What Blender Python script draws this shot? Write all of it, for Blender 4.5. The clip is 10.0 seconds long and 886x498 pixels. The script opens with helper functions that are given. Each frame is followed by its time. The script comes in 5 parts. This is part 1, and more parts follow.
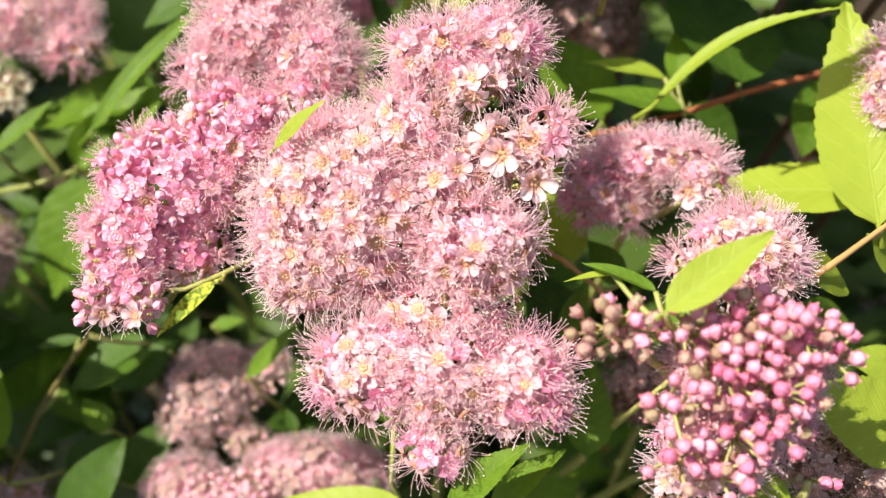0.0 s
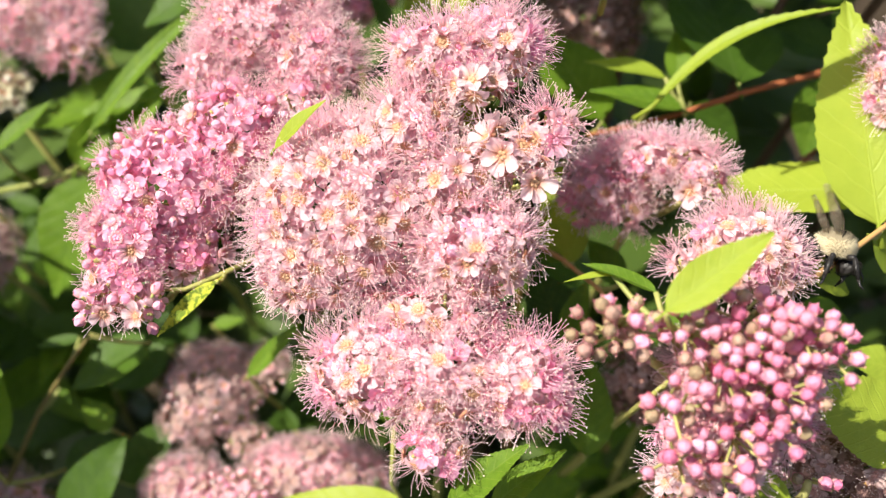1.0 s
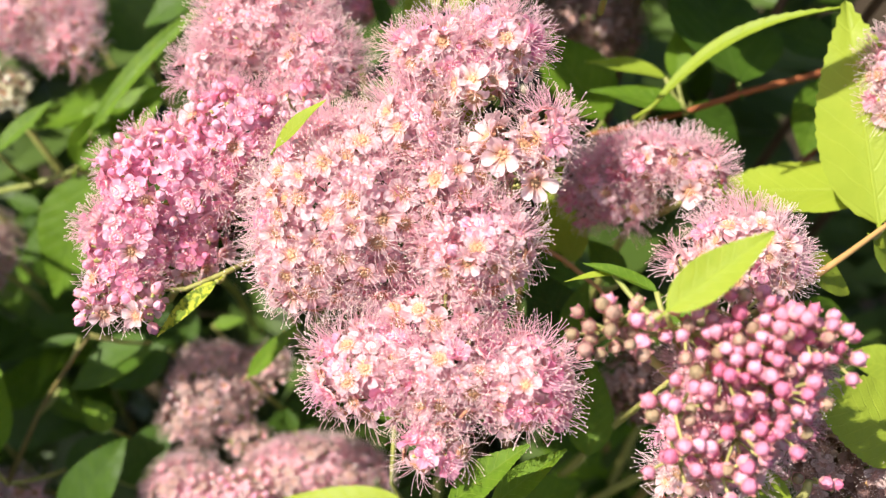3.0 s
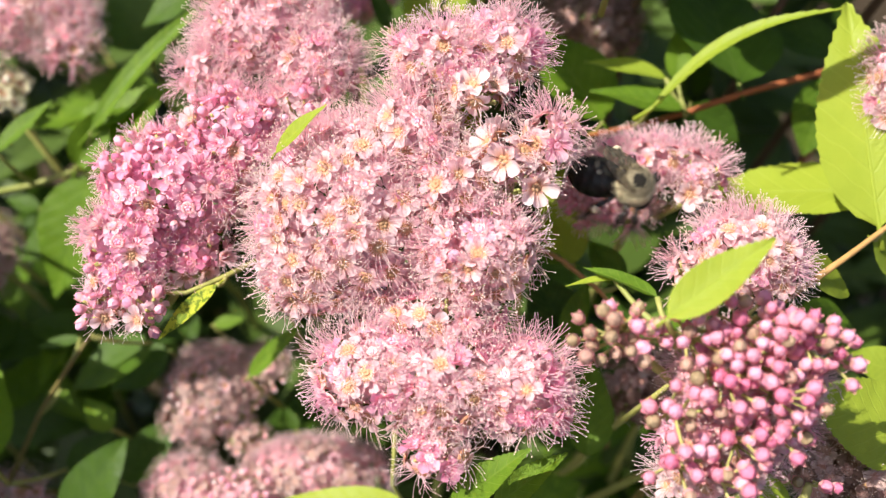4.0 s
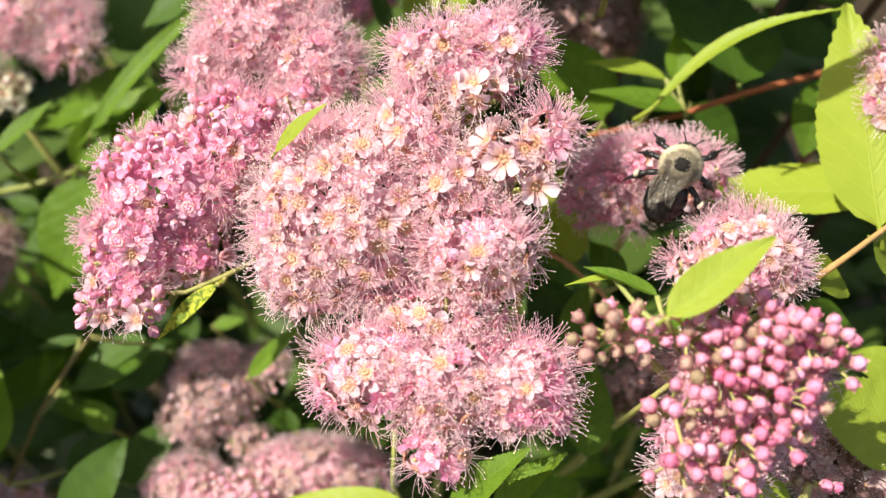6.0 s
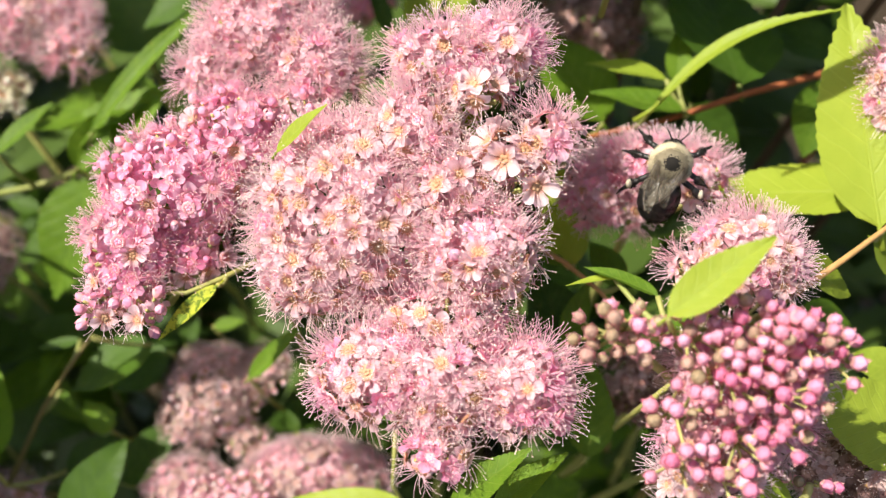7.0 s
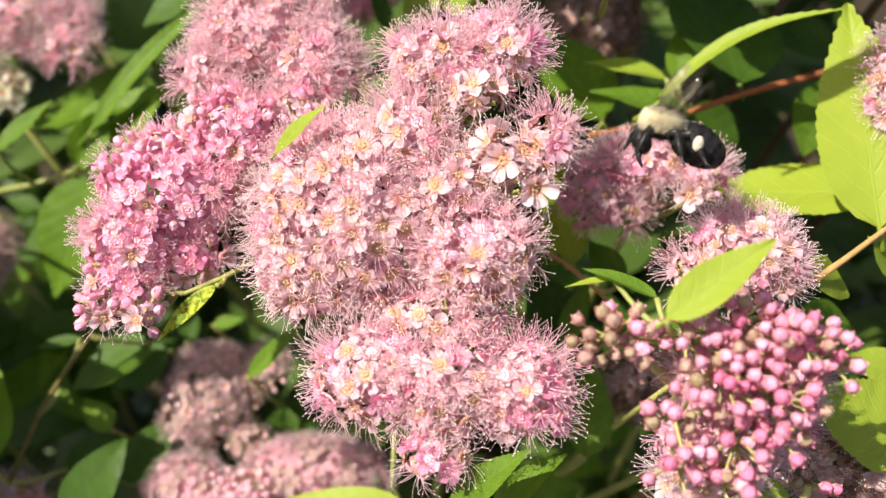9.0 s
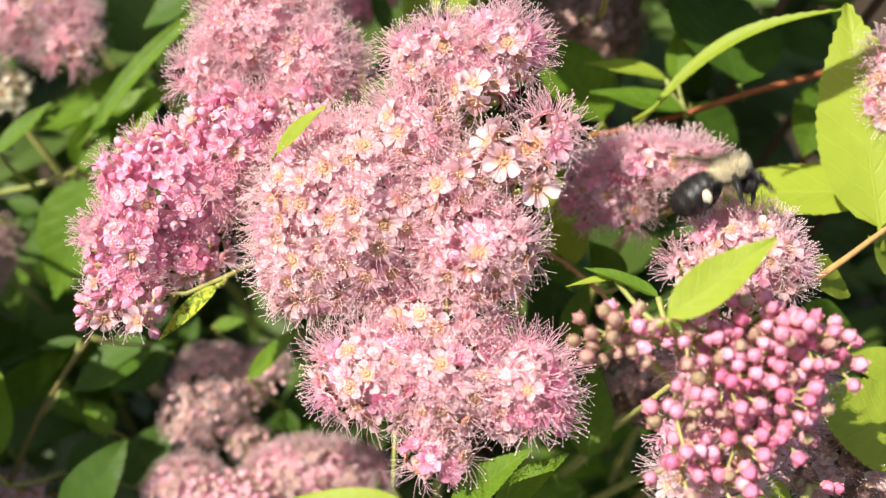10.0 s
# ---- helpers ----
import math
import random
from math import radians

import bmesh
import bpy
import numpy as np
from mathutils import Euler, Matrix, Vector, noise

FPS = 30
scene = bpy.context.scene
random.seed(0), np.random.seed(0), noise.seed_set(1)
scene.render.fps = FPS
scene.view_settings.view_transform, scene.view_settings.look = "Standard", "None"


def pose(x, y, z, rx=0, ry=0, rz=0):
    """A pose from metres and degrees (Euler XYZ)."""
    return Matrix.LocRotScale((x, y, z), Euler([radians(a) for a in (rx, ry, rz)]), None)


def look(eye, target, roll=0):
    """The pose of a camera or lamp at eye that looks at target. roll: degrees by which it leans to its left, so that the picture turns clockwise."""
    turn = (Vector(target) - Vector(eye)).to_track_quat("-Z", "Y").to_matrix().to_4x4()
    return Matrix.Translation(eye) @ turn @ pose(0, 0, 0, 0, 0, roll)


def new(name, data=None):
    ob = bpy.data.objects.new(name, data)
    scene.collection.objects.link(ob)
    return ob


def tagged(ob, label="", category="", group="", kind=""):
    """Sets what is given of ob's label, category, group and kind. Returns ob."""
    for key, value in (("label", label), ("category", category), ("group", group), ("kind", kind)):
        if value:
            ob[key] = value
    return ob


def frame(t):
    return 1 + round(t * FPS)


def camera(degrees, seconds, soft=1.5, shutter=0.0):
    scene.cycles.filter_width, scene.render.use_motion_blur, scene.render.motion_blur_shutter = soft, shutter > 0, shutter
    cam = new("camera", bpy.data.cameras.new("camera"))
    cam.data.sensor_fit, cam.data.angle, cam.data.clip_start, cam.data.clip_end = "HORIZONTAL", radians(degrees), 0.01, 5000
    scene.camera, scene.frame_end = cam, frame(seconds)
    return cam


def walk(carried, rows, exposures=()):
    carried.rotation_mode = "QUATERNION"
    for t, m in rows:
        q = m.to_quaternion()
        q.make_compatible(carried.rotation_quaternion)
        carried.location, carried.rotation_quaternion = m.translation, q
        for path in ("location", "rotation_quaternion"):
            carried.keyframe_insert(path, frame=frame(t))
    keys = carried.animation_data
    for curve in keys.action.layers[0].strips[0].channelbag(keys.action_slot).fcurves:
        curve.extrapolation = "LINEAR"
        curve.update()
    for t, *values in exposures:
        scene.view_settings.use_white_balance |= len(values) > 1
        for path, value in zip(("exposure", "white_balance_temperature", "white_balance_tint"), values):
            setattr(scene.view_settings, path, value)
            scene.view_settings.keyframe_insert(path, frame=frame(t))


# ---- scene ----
# ---- camera ----
cam = camera(50, 10.0, soft=1.2, shutter=0.5)
cam.data.dof.use_dof = True
cam.data.dof.focus_distance = 0.170
cam.data.dof.aperture_fstop = 11.5
walk(cam, (
    (0, look((0.00077, -0.11979, 0.71773), (0.00017, 0.06471, 0.56543))),
    (0.5, look((0.00036, -0.11902, 0.71868), (0.00003, 0.06491, 0.56567))),
    (1, look((0.00078, -0.11950, 0.71808), (0.00012, 0.06462, 0.56533))),
    (1.5, look((0.00076, -0.11979, 0.71761), (0.00011, 0.06481, 0.56555))),
    (2, look((0.00058, -0.11878, 0.71891), (0.00015, 0.06470, 0.56542))),
    (2.5, look((0.00078, -0.12015, 0.71719), (0.00012, 0.06463, 0.56534))),
    (4, look((0.00023, -0.11804, 0.71994), (0.00004, 0.06464, 0.56535))),
    (4.5, look((0.00017, -0.11859, 0.71935), (0.00016, 0.06489, 0.56565))),
    (5, look((0.00001, -0.11849, 0.71924), (0.00001, 0.06487, 0.56563))),
    (5.5, look((0.00039, -0.11848, 0.71937), (0.00007, 0.06468, 0.56539))),
    (7, look((0.00012, -0.11874, 0.71909), (-0.00005, 0.06488, 0.56564))),
    (7.5, look((0.00003, -0.11840, 0.71935), (0.00000, 0.06487, 0.56562))),
    (8, look((0.00066, -0.11800, 0.71985), (0.00017, 0.06477, 0.56551))),
    (8.5, look((0.00028, -0.11758, 0.72041), (0.00006, 0.06472, 0.56545))),
    (9, look((0.00050, -0.11771, 0.72006), (0.00007, 0.06468, 0.56540))),
    (9.5, look((0.00057, -0.11879, 0.71902), (0.00018, 0.06503, 0.56582))),
    (10, look((0.00006, -0.11829, 0.71946), (-0.00002, 0.06485, 0.56560))),
), exposures=((0.0, 0.88), (2.5, 0.88), (4.0, 0.78), (10.0, 0.78)))

# ---- light ----
SUN_FROM = Vector((-0.50, -0.25, 0.83)).normalized()
world = bpy.data.worlds.new("sky")
scene.world = world
world.use_nodes = True
wn = world.node_tree
sky = wn.nodes.new("ShaderNodeTexSky")
sky.sky_type, sky.sun_disc = "NISHITA", False
sky.air_density, sky.dust_density, sky.ozone_density = 1.0, 3.0, 0.6
sky.sun_elevation = math.asin(SUN_FROM.z)
sky.sun_rotation = math.atan2(SUN_FROM.x, SUN_FROM.y)
background = wn.nodes["Background"]
background.inputs["Strength"].default_value = 0.083
wn.links.new(sky.outputs["Color"], background.inputs["Color"])
sun_data = bpy.data.lights.new("sun", "SUN")
sun_data.energy, sun_data.angle, sun_data.color = 4.6, radians(0.55), (1.0, 0.957, 0.845)
sun = new("sun", sun_data)
sun.matrix_world = look(SUN_FROM * 5, (0, 0, 0))

# The shrub's flank: across, up the slope, and out of it.
ACROSS = Vector((1, 0, 0))
SLOPE = Vector((0, math.sin(radians(40)), math.cos(radians(40))))
OUT = Vector((0, -math.cos(radians(40)), math.sin(radians(40))))


# ---- materials ----
def shader(name):
    mat = bpy.data.materials.new(name)
    mat.use_nodes = True
    nt = mat.node_tree
    for n in list(nt.nodes):
        nt.nodes.remove(n)
    return mat, nt, nt.nodes.new("ShaderNodeOutputMaterial")


def node(nt, kind, links=(), **values):
    n = nt.nodes.new(kind)
    for key, value in values.items():
        setattr(n, key, value)
    for socket, value in links:
        if isinstance(value, bpy.types.NodeSocket):
            nt.links.new(value, n.inputs[socket])
        else:
            n.inputs[socket].default_value = value
    return n


def ramp(nt, fac, stops):
    n = node(nt, "ShaderNodeValToRGB", (("Fac", fac),))
    for i, (at, colour) in enumerate(stops):
        e = n.color_ramp.elements[i] if i < 2 else n.color_ramp.elements.new(at)
        e.position, e.color = at, (*colour, 1)
    return n.outputs["Color"]


def thin(name, colours, through_share, gloss, tone=0.35, grain=900.0, rough=0.5, heart=None):
    """A thin living sheet (petal, filament, wing): light falls on it and shines through. colours: along the random per object.
    heart: the colour of a petal's foot, at the cup of the floret."""
    mat, nt, out = shader(name)
    rnd = node(nt, "ShaderNodeObjectInfo").outputs["Random"]
    isl = node(nt, "ShaderNodeNewGeometry").outputs["Random Per Island"]
    mix = node(nt, "ShaderNodeMath", ((0, rnd), (1, isl)), operation="ADD")
    half = node(nt, "ShaderNodeMath", ((0, mix.outputs[0]), (1, 0.5)), operation="MULTIPLY")
    base = ramp(nt, half.outputs[0], colours)
    where = node(nt, "ShaderNodeTexCoord").outputs["Object"]
    if heart:
        far = node(nt, "ShaderNodeVectorMath", ((0, where),), operation="LENGTH")
        foot = node(nt, "ShaderNodeMapRange", (("Value", far.outputs["Value"]), ("From Min", 0.0009), ("From Max", 0.0021), ("To Min", 0.85), ("To Max", 0.0)))
        base = node(nt, "ShaderNodeMix", ((0, foot.outputs["Result"]), (6, base), (7, (*heart, 1))), data_type="RGBA").outputs[2]
    tex = node(nt, "ShaderNodeTexNoise", (("Vector", where), ("Scale", grain), ("Detail", 3.0)))
    shade = node(nt, "ShaderNodeMapRange", (("Value", tex.outputs["Fac"]), ("From Min", 0.25), ("From Max", 0.75), ("To Min", 1 - tone), ("To Max", 1.0)))
    col = node(nt, "ShaderNodeMix", ((0, 1.0), (6, base), (7, shade.outputs["Result"])), data_type="RGBA", blend_type="MULTIPLY")
    front = node(nt, "ShaderNodeBsdfPrincipled", (("Base Color", col.outputs[2]), ("Roughness", rough), ("Specular IOR Level", gloss)))
    back = node(nt, "ShaderNodeBsdfTranslucent", (("Color", col.outputs[2]),))
    both = node(nt, "ShaderNodeMixShader", ((0, through_share), (1, front.outputs[0]), (2, back.outputs[0])))
    nt.links.new(both.outputs[0], out.inputs["Surface"])
    return mat


def solid(name, colours, rough=0.6, gloss=0.4, grain=600.0, bump=0.3, depth=0.0002, tone=0.5, sheen=0.0):
    """An opaque surface with colour varied per object and by grain, and fine relief."""
    mat, nt, out = shader(name)
    rnd = node(nt, "ShaderNodeObjectInfo").outputs["Random"]
    where = node(nt, "ShaderNodeTexCoord").outputs["Object"]
    tex = node(nt, "ShaderNodeTexNoise", (("Vector", where), ("Scale", grain), ("Detail", 4.0)))
    big = node(nt, "ShaderNodeTexNoise", (("Vector", where), ("Scale", grain * 0.13), ("Detail", 2.0)))
    a = node(nt, "ShaderNodeMath", ((0, tex.outputs["Fac"]), (1, big.outputs["Fac"])), operation="ADD")
    b = node(nt, "ShaderNodeMath", ((0, a.outputs[0]), (1, tone), (2, 0.0)), operation="MULTIPLY_ADD")
    c = node(nt, "ShaderNodeMath", ((0, rnd), (1, 1 - tone), (2, b.outputs[0])), operation="MULTIPLY_ADD")
    col = ramp(nt, c.outputs[0], colours)
    rel = node(nt, "ShaderNodeBump", (("Height", tex.outputs["Fac"]), ("Strength", bump), ("Distance", depth)))
    p = node(nt, "ShaderNodeBsdfPrincipled", (("Base Color", col), ("Roughness", rough), ("Specular IOR Level", gloss), ("Normal", rel.outputs[0]), ("Sheen Weight", sheen)))
    nt.links.new(p.outputs[0], out.inputs["Surface"])
    return mat


def leaf_material(name, light, dark, vein, through_share, stops=(0.15, 0.85)):
    """A leaf blade: y runs along it from 0 to 1, x across. Side veins climb from the midrib."""
    mat, nt, out = shader(name)
    rnd = node(nt, "ShaderNodeObjectInfo").outputs["Random"]
    where = node(nt, "ShaderNodeTexCoord").outputs["Object"]
    xyz = node(nt, "ShaderNodeSeparateXYZ", ((0, where),))
    ax = node(nt, "ShaderNodeMath", ((0, xyz.outputs["X"]),), operation="ABSOLUTE")
    wob = node(nt, "ShaderNodeTexNoise", (("Vector", where), ("Scale", 6.0), ("Detail", 2.0)))
    climb = node(nt, "ShaderNodeMath", ((0, ax.outputs[0]), (1, -1.1), (2, xyz.outputs["Y"])), operation="MULTIPLY_ADD")
    climb2 = node(nt, "ShaderNodeMath", ((0, wob.outputs["Fac"]), (1, 0.07), (2, climb.outputs[0])), operation="MULTIPLY_ADD")
    wave = node(nt, "ShaderNodeMath", ((0, climb2.outputs[0]), (1, 52.0)), operation="MULTIPLY")
    sine = node(nt, "ShaderNodeMath", ((0, wave.outputs[0]),), operation="SINE")
    side = node(nt, "ShaderNodeMapRange", (("Value", sine.outputs[0]), ("From Min", 0.86), ("From Max", 1.0)))
    rib = node(nt, "ShaderNodeMapRange", (("Value", ax.outputs[0]), ("From Min", 0.012), ("From Max", 0.004)))
    veins = node(nt, "ShaderNodeMath", ((0, side.outputs["Result"]), (1, rib.outputs["Result"])), operation="MAXIMUM")
    spots = node(nt, "ShaderNodeTexNoise", (("Vector", where), ("Scale", 9.0), ("Detail", 5.0), ("Roughness", 0.65)))
    t = node(nt, "ShaderNodeMath", ((0, spots.outputs["Fac"]), (1, 0.9), (2, -0.2)), operation="MULTIPLY_ADD")
    t2 = node(nt, "ShaderNodeMath", ((0, rnd), (1, 0.55), (2, t.outputs[0])), operation="MULTIPLY_ADD")
    base = ramp(nt, t2.outputs[0], ((stops[0], dark), (stops[1], light)))
    vf = node(nt, "ShaderNodeMath", ((0, veins.outputs[0]), (1, 0.22)), operation="MULTIPLY")
    col = node(nt, "ShaderNodeMix", ((0, vf.outputs[0]), (6, base), (7, (*vein, 1))), data_type="RGBA")
    fine = node(nt, "ShaderNodeTexNoise", (("Vector", where), ("Scale", 60.0), ("Detail", 3.0)))
    h = node(nt, "ShaderNodeMath", ((0, veins.outputs[0]), (1, -1.0), (2, fine.outputs["Fac"])), operation="MULTIPLY_ADD")
    rel = node(nt, "ShaderNodeBump", (("Height", h.outputs[0]), ("Strength", 0.35), ("Distance", 0.0003)))
    front = node(nt, "ShaderNodeBsdfPrincipled", (("Base Color", col.outputs[2]), ("Roughness", 0.46), ("Specular IOR Level", 0.22), ("Normal", rel.outputs[0])))
    warm = node(nt, "ShaderNodeMix", ((0, 1.0), (6, col.outputs[2]), (7, (1.0, 1.0, 0.45, 1))), data_type="RGBA", blend_type="MULTIPLY")
    back = node(nt, "ShaderNodeBsdfTranslucent", (("Color", warm.outputs[2]), ("Normal", rel.outputs[0])))
    both = node(nt, "ShaderNodeMixShader", ((0, through_share), (1, front.outputs[0]), (2, back.outputs[0])))
    nt.links.new(both.outputs[0], out.inputs["Surface"])
    return mat


M = {
    "petal_pale": thin("petal_pale", ((0.0, (0.95, 0.56, 0.645)), (1.0, (0.97, 0.79, 0.83)), (0.5, (0.97, 0.68, 0.74))), 0.48, 0.4, 0.12, heart=(0.84, 0.42, 0.30)),
    "petal_white": thin("petal_white", ((0.0, (0.95, 0.62, 0.67)), (1.0, (0.97, 0.82, 0.84)), (0.5, (0.96, 0.72, 0.76))), 0.42, 0.4, 0.10, heart=(0.84, 0.46, 0.30)),
    "petal_pink": thin("petal_pink", ((0.0, (0.95, 0.32, 0.545)), (1.0, (0.98, 0.71, 0.82)), (0.5, (0.97, 0.48, 0.665))), 0.46, 0.4, 0.12, heart=(0.84, 0.24, 0.36)),
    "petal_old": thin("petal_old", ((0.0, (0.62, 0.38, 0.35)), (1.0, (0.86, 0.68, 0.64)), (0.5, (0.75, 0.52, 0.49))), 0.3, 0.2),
    "petal_withered": thin("petal_withered", ((0.0, (0.24, 0.13, 0.09)), (1.0, (0.48, 0.31, 0.26)), (0.5, (0.36, 0.21, 0.17))), 0.25, 0.2),
    "petal_cream": thin("petal_cream", ((0.0, (0.78, 0.70, 0.46)), (1.0, (0.92, 0.88, 0.72)), (0.5, (0.86, 0.80, 0.60))), 0.35, 0.3, 0.2),
    "filament": thin("filament", ((0.0, (0.95, 0.60, 0.665)), (1.0, (0.98, 0.88, 0.865)), (0.5, (0.97, 0.75, 0.77))), 0.42, 0.35, 0.06),
    "filament_pink": thin("filament_pink", ((0.0, (0.93, 0.42, 0.60)), (1.0, (0.97, 0.77, 0.845)), (0.5, (0.95, 0.60, 0.73))), 0.42, 0.35, 0.06),
    "filament_rosy": thin("filament_rosy", ((0.0, (0.94, 0.48, 0.60)), (1.0, (0.98, 0.82, 0.85)), (0.5, (0.96, 0.65, 0.73))), 0.42, 0.35, 0.06),
    "filament_old": thin("filament_old", ((0.0, (0.60, 0.37, 0.34)), (1.0, (0.82, 0.63, 0.60)), (0.5, (0.71, 0.49, 0.47))), 0.3, 0.2),
    "anther": solid("anther", ((0.2, (0.78, 0.56, 0.48)), (0.9, (0.92, 0.78, 0.70))), 0.7, 0.3, 2000, 0.2),
    "disc": solid("disc", ((0.2, (0.40, 0.18, 0.10)), (0.9, (0.54, 0.28, 0.17))), 0.55, 0.3, 1500, 0.3),
    "disc_pink": solid("disc_pink", ((0.2, (0.72, 0.22, 0.26)), (0.9, (0.88, 0.45, 0.46))), 0.5, 0.3, 1500, 0.4),
    "disc_old": solid("disc_old", ((0.2, (0.42, 0.20, 0.17)), (0.9, (0.56, 0.34, 0.28))), 0.6, 0.2, 1500, 0.4),
    "bud_soft": thin("bud_soft", ((0.0, (0.88, 0.26, 0.46)), (1.0, (0.95, 0.58, 0.73)), (0.5, (0.92, 0.41, 0.60))), 0.25, 0.3, 0.2, 700.0, 0.55),
    "pistil": solid("pistil", ((0.2, (0.36, 0.20, 0.10)), (0.9, (0.50, 0.30, 0.17))), 0.5, 0.3, 1500, 0.2),
    "pistil_pink": solid("pistil_pink", ((0.2, (0.82, 0.20, 0.36)), (0.9, (0.92, 0.44, 0.56))), 0.5, 0.3, 1500, 0.2),
    "bud_pink": thin("bud_pink", ((0.0, (0.95, 0.17, 0.36)), (1.0, (0.98, 0.50, 0.64)), (0.5, (0.96, 0.29, 0.485))), 0.28, 0.3, 0.35, 700.0, 0.6),
    "bud_dull": thin("bud_dull", ((0.0, (0.34, 0.30, 0.13)), (1.0, (0.62, 0.34, 0.30)), (0.5, (0.46, 0.34, 0.20))), 0.1, 0.35, 0.45, 700.0, 0.5),
    "bud_white": thin("bud_white", ((0.0, (0.90, 0.62, 0.66)), (1.0, (0.95, 0.84, 0.84)), (0.5, (0.93, 0.72, 0.75))), 0.15, 0.4, 0.3, 700.0, 0.4),
    "bud_beige": thin("bud_beige", ((0.0, (0.62, 0.45, 0.36)), (1.0, (0.86, 0.70, 0.60)), (0.5, (0.75, 0.58, 0.48))), 0.15, 0.3, 0.3, 700.0, 0.6),
    "bud_cream": thin("bud_cream", ((0.0, (0.80, 0.74, 0.52)), (1.0, (0.92, 0.88, 0.74)), (0.5, (0.87, 0.82, 0.64))), 0.15, 0.4, 0.3, 700.0, 0.5),
    "calyx": solid("calyx", ((0.2, (0.66, 0.34, 0.28)), (0.9, (0.88, 0.40, 0.46))), 0.6, 0.3, 1200, 0.3),
    "pedicel": solid("pedicel", ((0.2, (0.26, 0.32, 0.08)), (0.9, (0.46, 0.42, 0.16))), 0.6, 0.3, 900, 0.4),
    "green_stem": solid("green_stem", ((0.2, (0.17, 0.22, 0.05)), (0.9, (0.36, 0.34, 0.10))), 0.55, 0.4, 500, 0.5),
    # Olive-brown for stems that should look dim: shade is mixed into the colour.
    "olive_stem_shaded": solid("olive_stem_shaded", ((0.2, (0.11, 0.095, 0.028)), (0.9, (0.23, 0.17, 0.05))), 0.6, 0.3, 450, 0.5),
    # Red-brown bark, coloured darker to imitate the shade it lies in.
    "red_stem_shaded": solid("red_stem_shaded", ((0.2, (0.14, 0.040, 0.015)), (0.9, (0.30, 0.090, 0.030))), 0.75, 0.4, 450, 0.6),
    "brown_stem": solid("brown_stem", ((0.2, (0.34, 0.17, 0.06)), (0.9, (0.52, 0.30, 0.11))), 0.55, 0.4, 450, 0.6),
    "wood": solid("wood", ((0.2, (0.045, 0.028, 0.016)), (0.9, (0.11, 0.07, 0.04))), 0.8, 0.2, 350, 0.7),
    "leaf_young": leaf_material("leaf_young", (0.355, 0.43, 0.045), (0.275, 0.365, 0.036), (0.46, 0.54, 0.08), 0.38),
    "leaf_green": leaf_material("leaf_green", (0.17, 0.285, 0.021), (0.088, 0.168, 0.014), (0.27, 0.37, 0.06), 0.38),
    # Deeper green copy of the leaf, with shade put into its colour.
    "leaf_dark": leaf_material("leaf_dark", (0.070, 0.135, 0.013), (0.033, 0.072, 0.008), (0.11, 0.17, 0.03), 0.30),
    "leaf_spotted": leaf_material("leaf_spotted", (0.52, 0.56, 0.05), (0.16, 0.24, 0.02), (0.46, 0.50, 0.08), 0.38, (0.63, 0.67)),
    # Brown soil, darkened further to carry the shade under the shrub.
    "soil": solid("soil", ((0.2, (0.012, 0.009, 0.006)), (0.9, (0.045, 0.032, 0.020))), 0.95, 0.1, 60, 0.9, 0.01, 0.6),
    "fur_tan": solid("fur_tan", ((0.2, (0.15, 0.122, 0.078)), (0.9, (0.29, 0.245, 0.165))), 0.8, 0.2, 900, 0.0, tone=0.6),
    "fur_pale": solid("fur_pale", ((0.2, (0.46, 0.38, 0.22)), (0.9, (0.74, 0.65, 0.45))), 0.8, 0.2, 900, 0.0, tone=0.6),
    "fur_yellow": solid("fur_yellow", ((0.2, (0.28, 0.235, 0.08)), (0.9, (0.50, 0.43, 0.17))), 0.8, 0.2, 900, 0.0, tone=0.6),
    "fur_black": solid("fur_black", ((0.2, (0.008, 0.007, 0.006)), (0.9, (0.024, 0.021, 0.018))), 0.85, 0.12, 900, 0.0, tone=0.6),
    "shell": solid("shell", ((0.2, (0.008, 0.007, 0.007)), (0.9, (0.022, 0.019, 0.018))), 0.42, 0.4, 2500, 0.5, tone=0.6),
    "pollen": solid("pollen", ((0.2, (0.42, 0.36, 0.26)), (0.9, (0.58, 0.50, 0.38))), 0.85, 0.2, 2500, 0.8, tone=0.6),
    "vein": solid("vein", ((0.2, (0.03, 0.02, 0.014)), (0.9, (0.06, 0.04, 0.03))), 0.4, 0.5, 900, 0.0),
}


def wing_material():
    """Smoky clear membrane with a strong gloss."""
    mat, nt, out = shader("membrane")
    clear = node(nt, "ShaderNodeBsdfTransparent", (("Color", (0.82, 0.78, 0.72, 1)),))
    where = node(nt, "ShaderNodeTexCoord").outputs["Object"]
    rip = node(nt, "ShaderNodeTexNoise", (("Vector", where), ("Scale", 650.0), ("Detail", 2.0)))
    rel = node(nt, "ShaderNodeBump", (("Height", rip.outputs["Fac"]), ("Strength", 1.0), ("Distance", 0.0012)))
    film = node(nt, "ShaderNodeBsdfPrincipled", (("Base Color", (0.20, 0.17, 0.12, 1)), ("Roughness", 0.13), ("Specular IOR Level", 1.0), ("Normal", rel.outputs[0])))
    both = node(nt, "ShaderNodeMixShader", ((0, 0.34), (1, clear.outputs[0]), (2, film.outputs[0])))
    nt.links.new(both.outputs[0], out.inputs["Surface"])
    return mat


M["membrane"] = wing_material()


